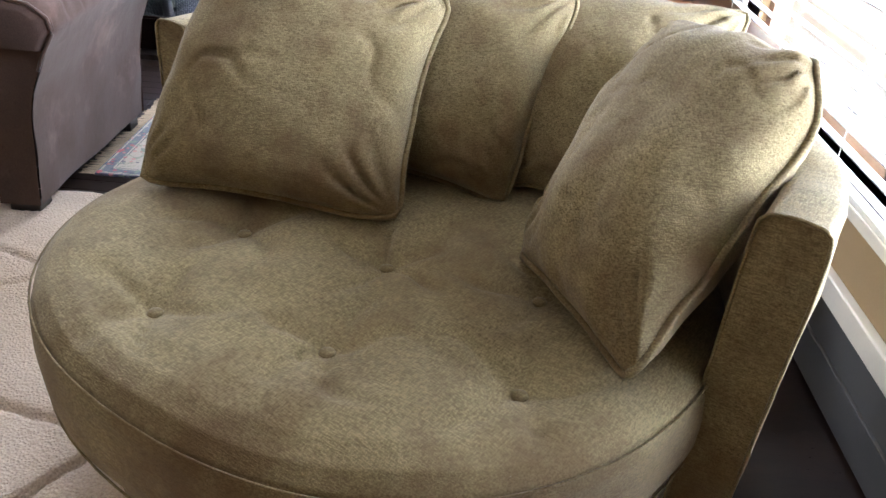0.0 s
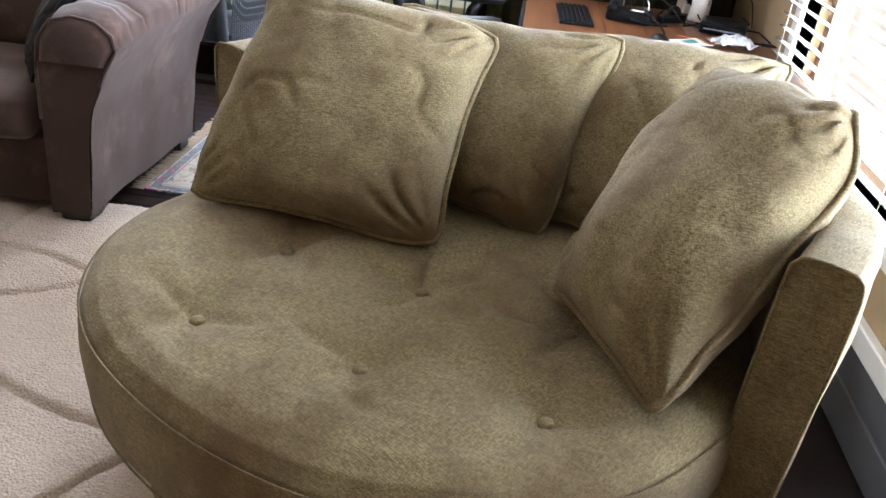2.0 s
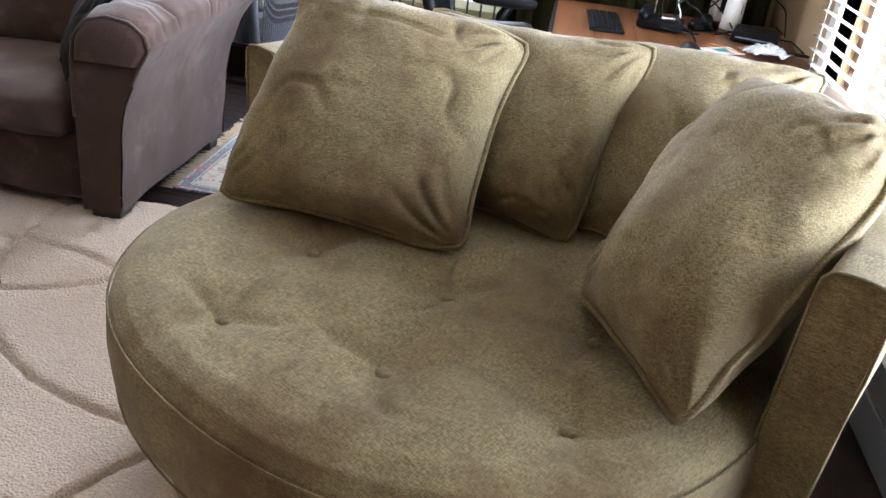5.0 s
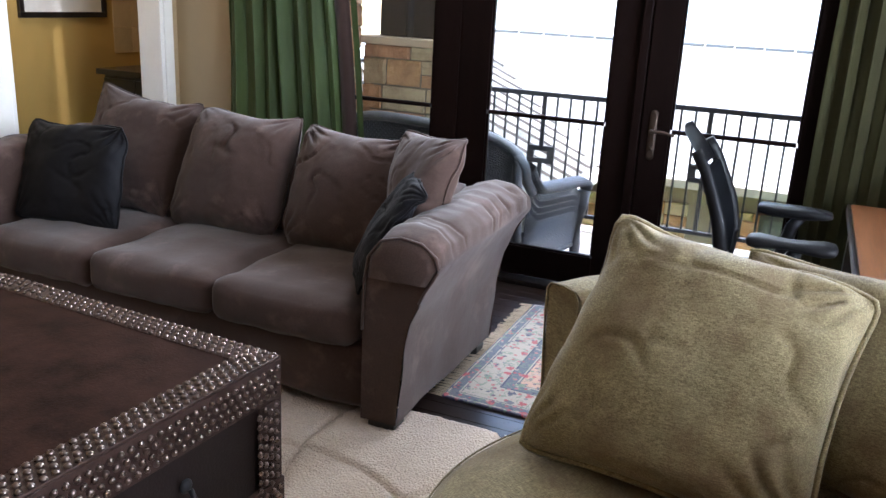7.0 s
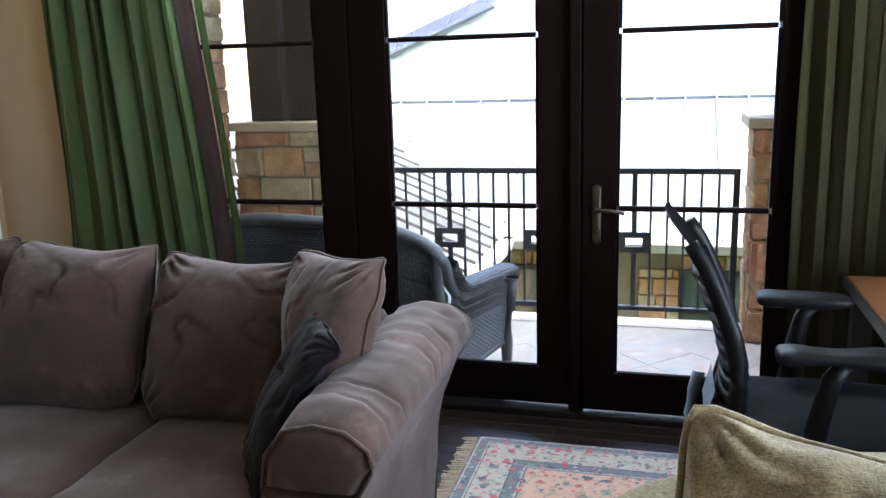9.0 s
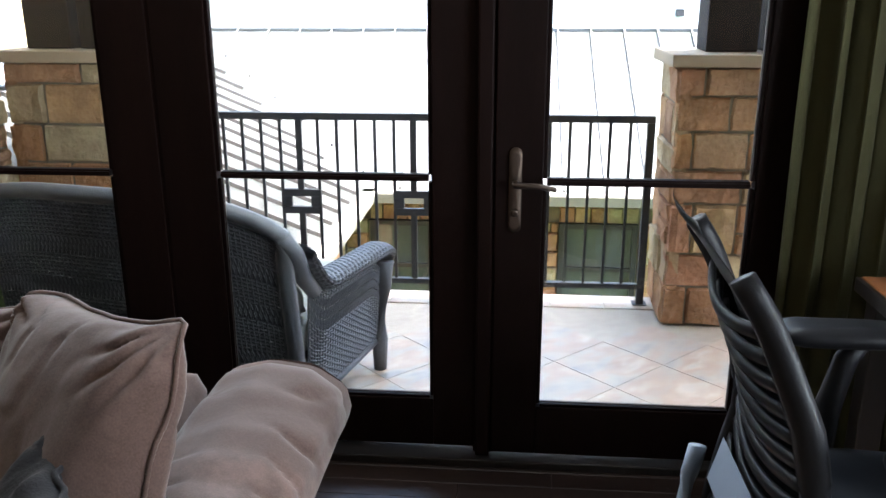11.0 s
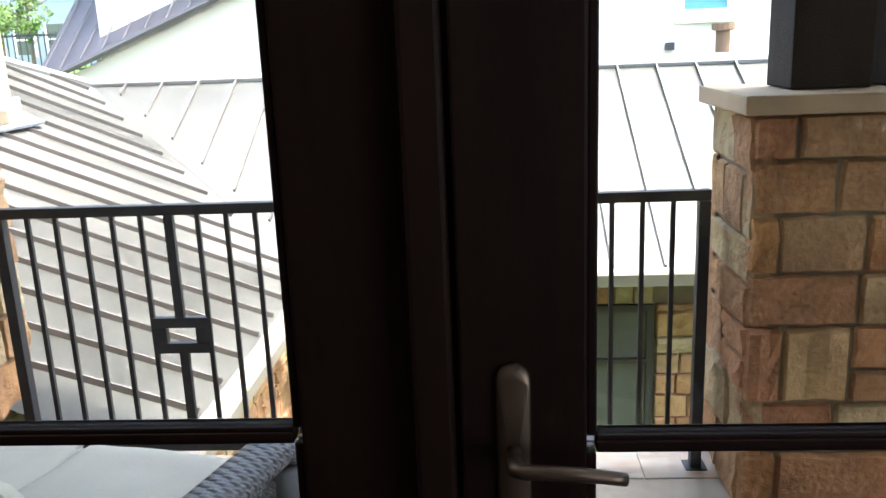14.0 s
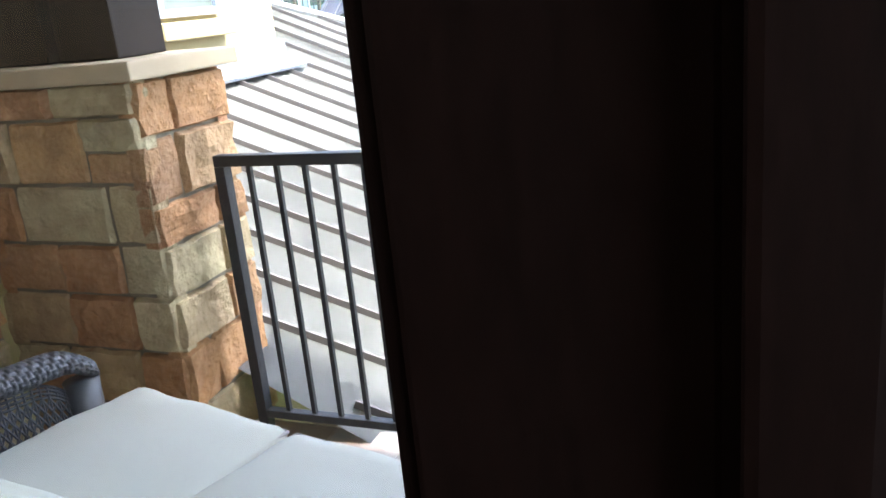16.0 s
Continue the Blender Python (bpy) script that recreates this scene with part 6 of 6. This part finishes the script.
for a, b in ((-0.33, 0.40), (-2.12, -1.52)):
    wn_ = part("window", box(a, b, EY + 0.285 - 9.2, EY + 0.30 - 9.2, 2.25, 3.34), PANEDARK, wing_b)
    bm = box(a, a + 0.05, EY + 0.24 - 9.2, EY + 0.284 - 9.2, 2.2, 3.35)
    box(b - 0.05, b, EY + 0.24 - 9.2, EY + 0.284 - 9.2, 2.2, 3.35, into=bm)
    box(a + 0.05, b - 0.05, EY + 0.24 - 9.2, EY + 0.284 - 9.2, 3.30, 3.35, into=bm)
    box(a + 0.05, b - 0.05, EY + 0.24 - 9.2, EY + 0.284 - 9.2, 2.2, 2.25, into=bm)
    part("window_frame", bm, DARKFRAME, wn_)
    part("glazing_bar", box(a + 0.05, b - 0.05, EY + 0.25 - 9.2, EY + 0.283 - 9.2, 2.88, 2.92), DARKFRAME, wn_)
bm = stone_mesh(0.3, 0.12, 0.02, 77)
part("stone", bm, STONE, wing_b).matrix_basis = pose(0.25, EY + 0.28 - 9.2, 1.3)

# yellow building above the left slope
yb = thing("yellow_house", pose(-6.2, 7.4, GZ), "yellow stucco house wall with a small grey window", "house")
part("wall", box(-2.0, 1.75, -1.7, 2.10, 0, 6.6), YELLOWSTUCCO, yb)
zb = EZ + (EX + 4.45) * sA
bm = box(1.75, 1.80, -1.7, 2.14, zb - 0.3 - GZ, zb + 0.16 - GZ, 0.005)
part("flashing", bm, FLASHING, yb, "blue-grey metal flashing")
bm = box(1.75, 1.98, -1.7, 2.16, -0.012, 0.012)
fl2 = part("flashing", bm, FLASHING, yb)
fl2.matrix_basis = pose(1.75 - 1.75 * math.cos(math.atan(sA)), 0, zb + 0.055 - GZ + 1.75 * math.sin(math.atan(sA)), 0, math.degrees(math.atan(sA)))
wy = part("window", box(1.752, 1.765, 0.80, 1.36, 5.31, 6.5), PANEDARK, yb)
bm = box(1.751, 1.80, 0.76, 0.81, 5.26, 6.5)
box(1.751, 1.80, 1.35, 1.40, 5.26, 6.5, into=bm)
box(1.751, 1.80, 0.81, 1.35, 5.26, 5.31, into=bm)
part("window_frame", bm, FLASHING, wy)
part("sill", box(1.751, 1.86, 0.70, 1.46, 5.12, 5.23, 0.01), YELLOWSTUCCO, wy)
part("roof", box(-2.0, 1.8, -1.75, 2.15, 6.6, 6.75), ROOFDARK, yb)

# white house behind the ridge, and a gabled one beside it
wh = thing("white_house", pose(1.5, 17.0, GZ), "white stucco house with a small teal window", "house")
part("wall", box(-8.2, 9.0, -1.0, 4.0, 0, 10.5), WHITESTUCCO, wh)
part("roof", box(-8.5, 9.4, -1.4, 4.4, 10.5, 10.8), ROOFDARK, wh)
w3 = part("window", box(0.56, 1.16, -1.012, -1.002, 5.62, 7.0), PANETEAL, wh)
bm = box(0.46, 0.55, -1.05, -1.001, 5.50, 7.1)
box(1.17, 1.26, -1.05, -1.001, 5.50, 7.1, into=bm)
box(0.55, 1.17, -1.05, -1.001, 5.50, 5.61, into=bm)
part("window_frame", bm, WHITESTUCCO, w3)
part("sill", box(0.42, 1.30, -1.10, -1.001, 5.42, 5.49, 0.01), WHITESTUCCO, w3)
part("vent_pipe", lathe([(0.10, 5.0), (0.10, 5.3), (0.16, 5.31), (0.16, 5.40)], 14), REDTINT, wh).matrix_basis = pose(1.02, -1.4, 0)
for x in (0.35, 2.05):
    part("vent_cap", box(x - 0.06, x + 0.06, -1.12, -1.002, 5.05, 5.16), DARKFRAME, wh)
gh = thing("gabled_house", pose(-8.0, 17.5, GZ), "cream gabled house with a mauve-grey seam roof", "house")
bm = box(0.4, 4.3, -1.62, -1.42, 0, 4.86)
for v in bm.verts:
    if v.co.z > 1 and v.co.x > 1:
        v.co.z = 6.38
part("wall", bm, CREAMSTUCCO, gh)
A0, A1 = Vector((-7.75, 15.75, 1.0)), Vector((-3.6, 15.75, 2.64))
UP = Vector((0.40, 1.6, 1.75))
def G(p): return p - Vector((-8.0, 17.5, GZ))
bm = bmesh.new()
bm.faces.new([bm.verts.new(G(p)) for p in (A0, A1, A1 + UP * 2, A0 + UP * 2) ])
bmesh.ops.solidify(bm, geom=bm.faces[:], thickness=0.08)
part("roof", bm, ROOFDARK, gh, "mauve-grey standing-seam roof")
for k in range(12):
    p = A0 + (A1 - A0) * (k + 0.4) / 12 + Vector((0, -0.04, 0.02))
    part("seam", tube([G(p), G(p + UP * 1.9)], 0.012, 4), ROOFSEAM, gh)
part("fascia", tube([G(A0 + Vector((0, -0.05, -0.04))), G(A1 + Vector((0, -0.05, -0.04)))], 0.05, 6), ROOFSEAM, gh)

# fence, trees, far houses
fence = thing("garden_fence", pose(-12, 24, GZ), "black iron garden fence on the lawn", "fence")
setting("ground_bank", box(-60, -6.5, 20, 60, GZ - 0.2, 0.9), GRASS, "raised lawn bank")
for k in range(70):
    part("picket", box(-8 + k * 0.16 - 0.012, -8 + k * 0.16 + 0.012, -0.012, 0.012, 4.75, 5.9), IRON, fence)
for z in (4.95, 5.8):
    part("fence_rail", box(-8.1, 3.2, -0.018, 0.018, z, z + 0.05), IRON, fence)
def tree(x, y, z, h, seed):
    r = random.Random(seed)
    ob = thing("tree", pose(x, y, z), "young leafy garden tree beyond the fence", "tree", "garden trees")
    part("trunk", tube([(0, 0, 0), (0.03, 0.02, h * 0.4), (0.0, 0.05, h * 0.85)], lambda q: 0.07 - 0.05 * q, 8), BARK, ob)
    bm = bmesh.new()
    for k in range(7):
        a = r.uniform(0, 6.28)
        tube([(0, 0, h * (0.3 + 0.07 * k)), (math.cos(a) * h * 0.22, math.sin(a) * h * 0.22, h * (0.42 + 0.07 * k))], lambda q: 0.022 - 0.014 * q, 5, into=bm)
    part("limbs", bm, BARK, ob)
    bm = bmesh.new()
    for k in range(1500):
        a, b = r.uniform(0, 6.28), r.gauss(0, 0.5)
        zz = h * (0.62 + 0.22 * b)
        rr = h * 0.26 * max(0.15, 1 - abs(b) * 0.8) * r.uniform(0.3, 1.05)
        p = Vector((math.cos(a) * rr, math.sin(a) * rr, zz))
        if noise.noise(p * 2.2 + Vector((seed, 0, 0))) < -0.12:
            continue
        s = r.uniform(0.03, 0.07)
        d1 = Vector((r.gauss(0, 1), r.gauss(0, 1), r.gauss(0, 1))).normalized() * s
        d2 = d1.orthogonal().normalized() * s * 0.6
        bm.faces.new([bm.verts.new(p + v) for v in (d1, d2, -d1, -d2)])
    part("crown", bm, LEAF, ob)
tree(-13.3, 26.0, 0.9, 2.6, 3)
tree(-11.9, 27.0, 0.9, 2.2, 8)
tree(-15.0, 27.5, 0.9, 2.5, 12)
for k, (x, w, m) in enumerate(((-26, 6.5, FARGREY), (-20, 7.0, WHITESTUCCO), (-33, 7, CREAMSTUCCO))):
    fh = thing("far_house", pose(x, 44, 0.9), ("grey", "white", "cream")[k] + " far house with white-framed windows beyond the lawn", "house", "far houses")
    part("wall", box(0, w, 0, 5, -0.3, 5.5), m, fh)
    bm = bmesh.new()
    vs = [bm.verts.new(p) for p in ((-0.3, -0.3, 5.5), (w + 0.3, -0.3, 5.5), (w + 0.3, 5.3, 5.5), (-0.3, 5.3, 5.5), (0, 2.5, 7.6), (w, 2.5, 7.6))]
    for f in ((0, 1, 5, 4), (2, 3, 4, 5), (0, 4, 3), (1, 2, 5), (3, 2, 1, 0)):
        bm.faces.new([vs[i] for i in f])
    part("roof", bm, ROOFDARK, fh)
    for i in range(4):
        for z in (0.6, 3.2):
            wv = part("window", box(0.5 + i * 1.6, 1.4 + i * 1.6, -0.03, -0.004, z, z + 1.4), PANEDARK, fh)
            bm = box(0.4 + i * 1.6, 0.498 + i * 1.6, -0.06, -0.003, z - 0.1, z + 1.5)
            box(1.402 + i * 1.6, 1.5 + i * 1.6, -0.06, -0.003, z - 0.1, z + 1.5, into=bm)
            box(0.5 + i * 1.6, 1.4 + i * 1.6, -0.05, -0.031, z + 0.66, z + 0.74, into=bm)
            part("frame", bm, WHITESTUCCO, wv)
# what shows between the blind's slats
nb = thing("neighbour_wall", pose(6.5, 2.0, GZ), "brown and blue neighbouring wall outside the side window", "house")
part("wall", box(0, 0.3, -6, 8, 0, 7), CREAMSTUCCO, nb)
part("wall_panel", box(-0.04, -0.002, 0.4, 2.2, 3.0, 7), REDTINT, nb)
part("wall_panel", box(-0.04, -0.002, 2.6, 4.4, 3.0, 7), BLUETINT, nb)
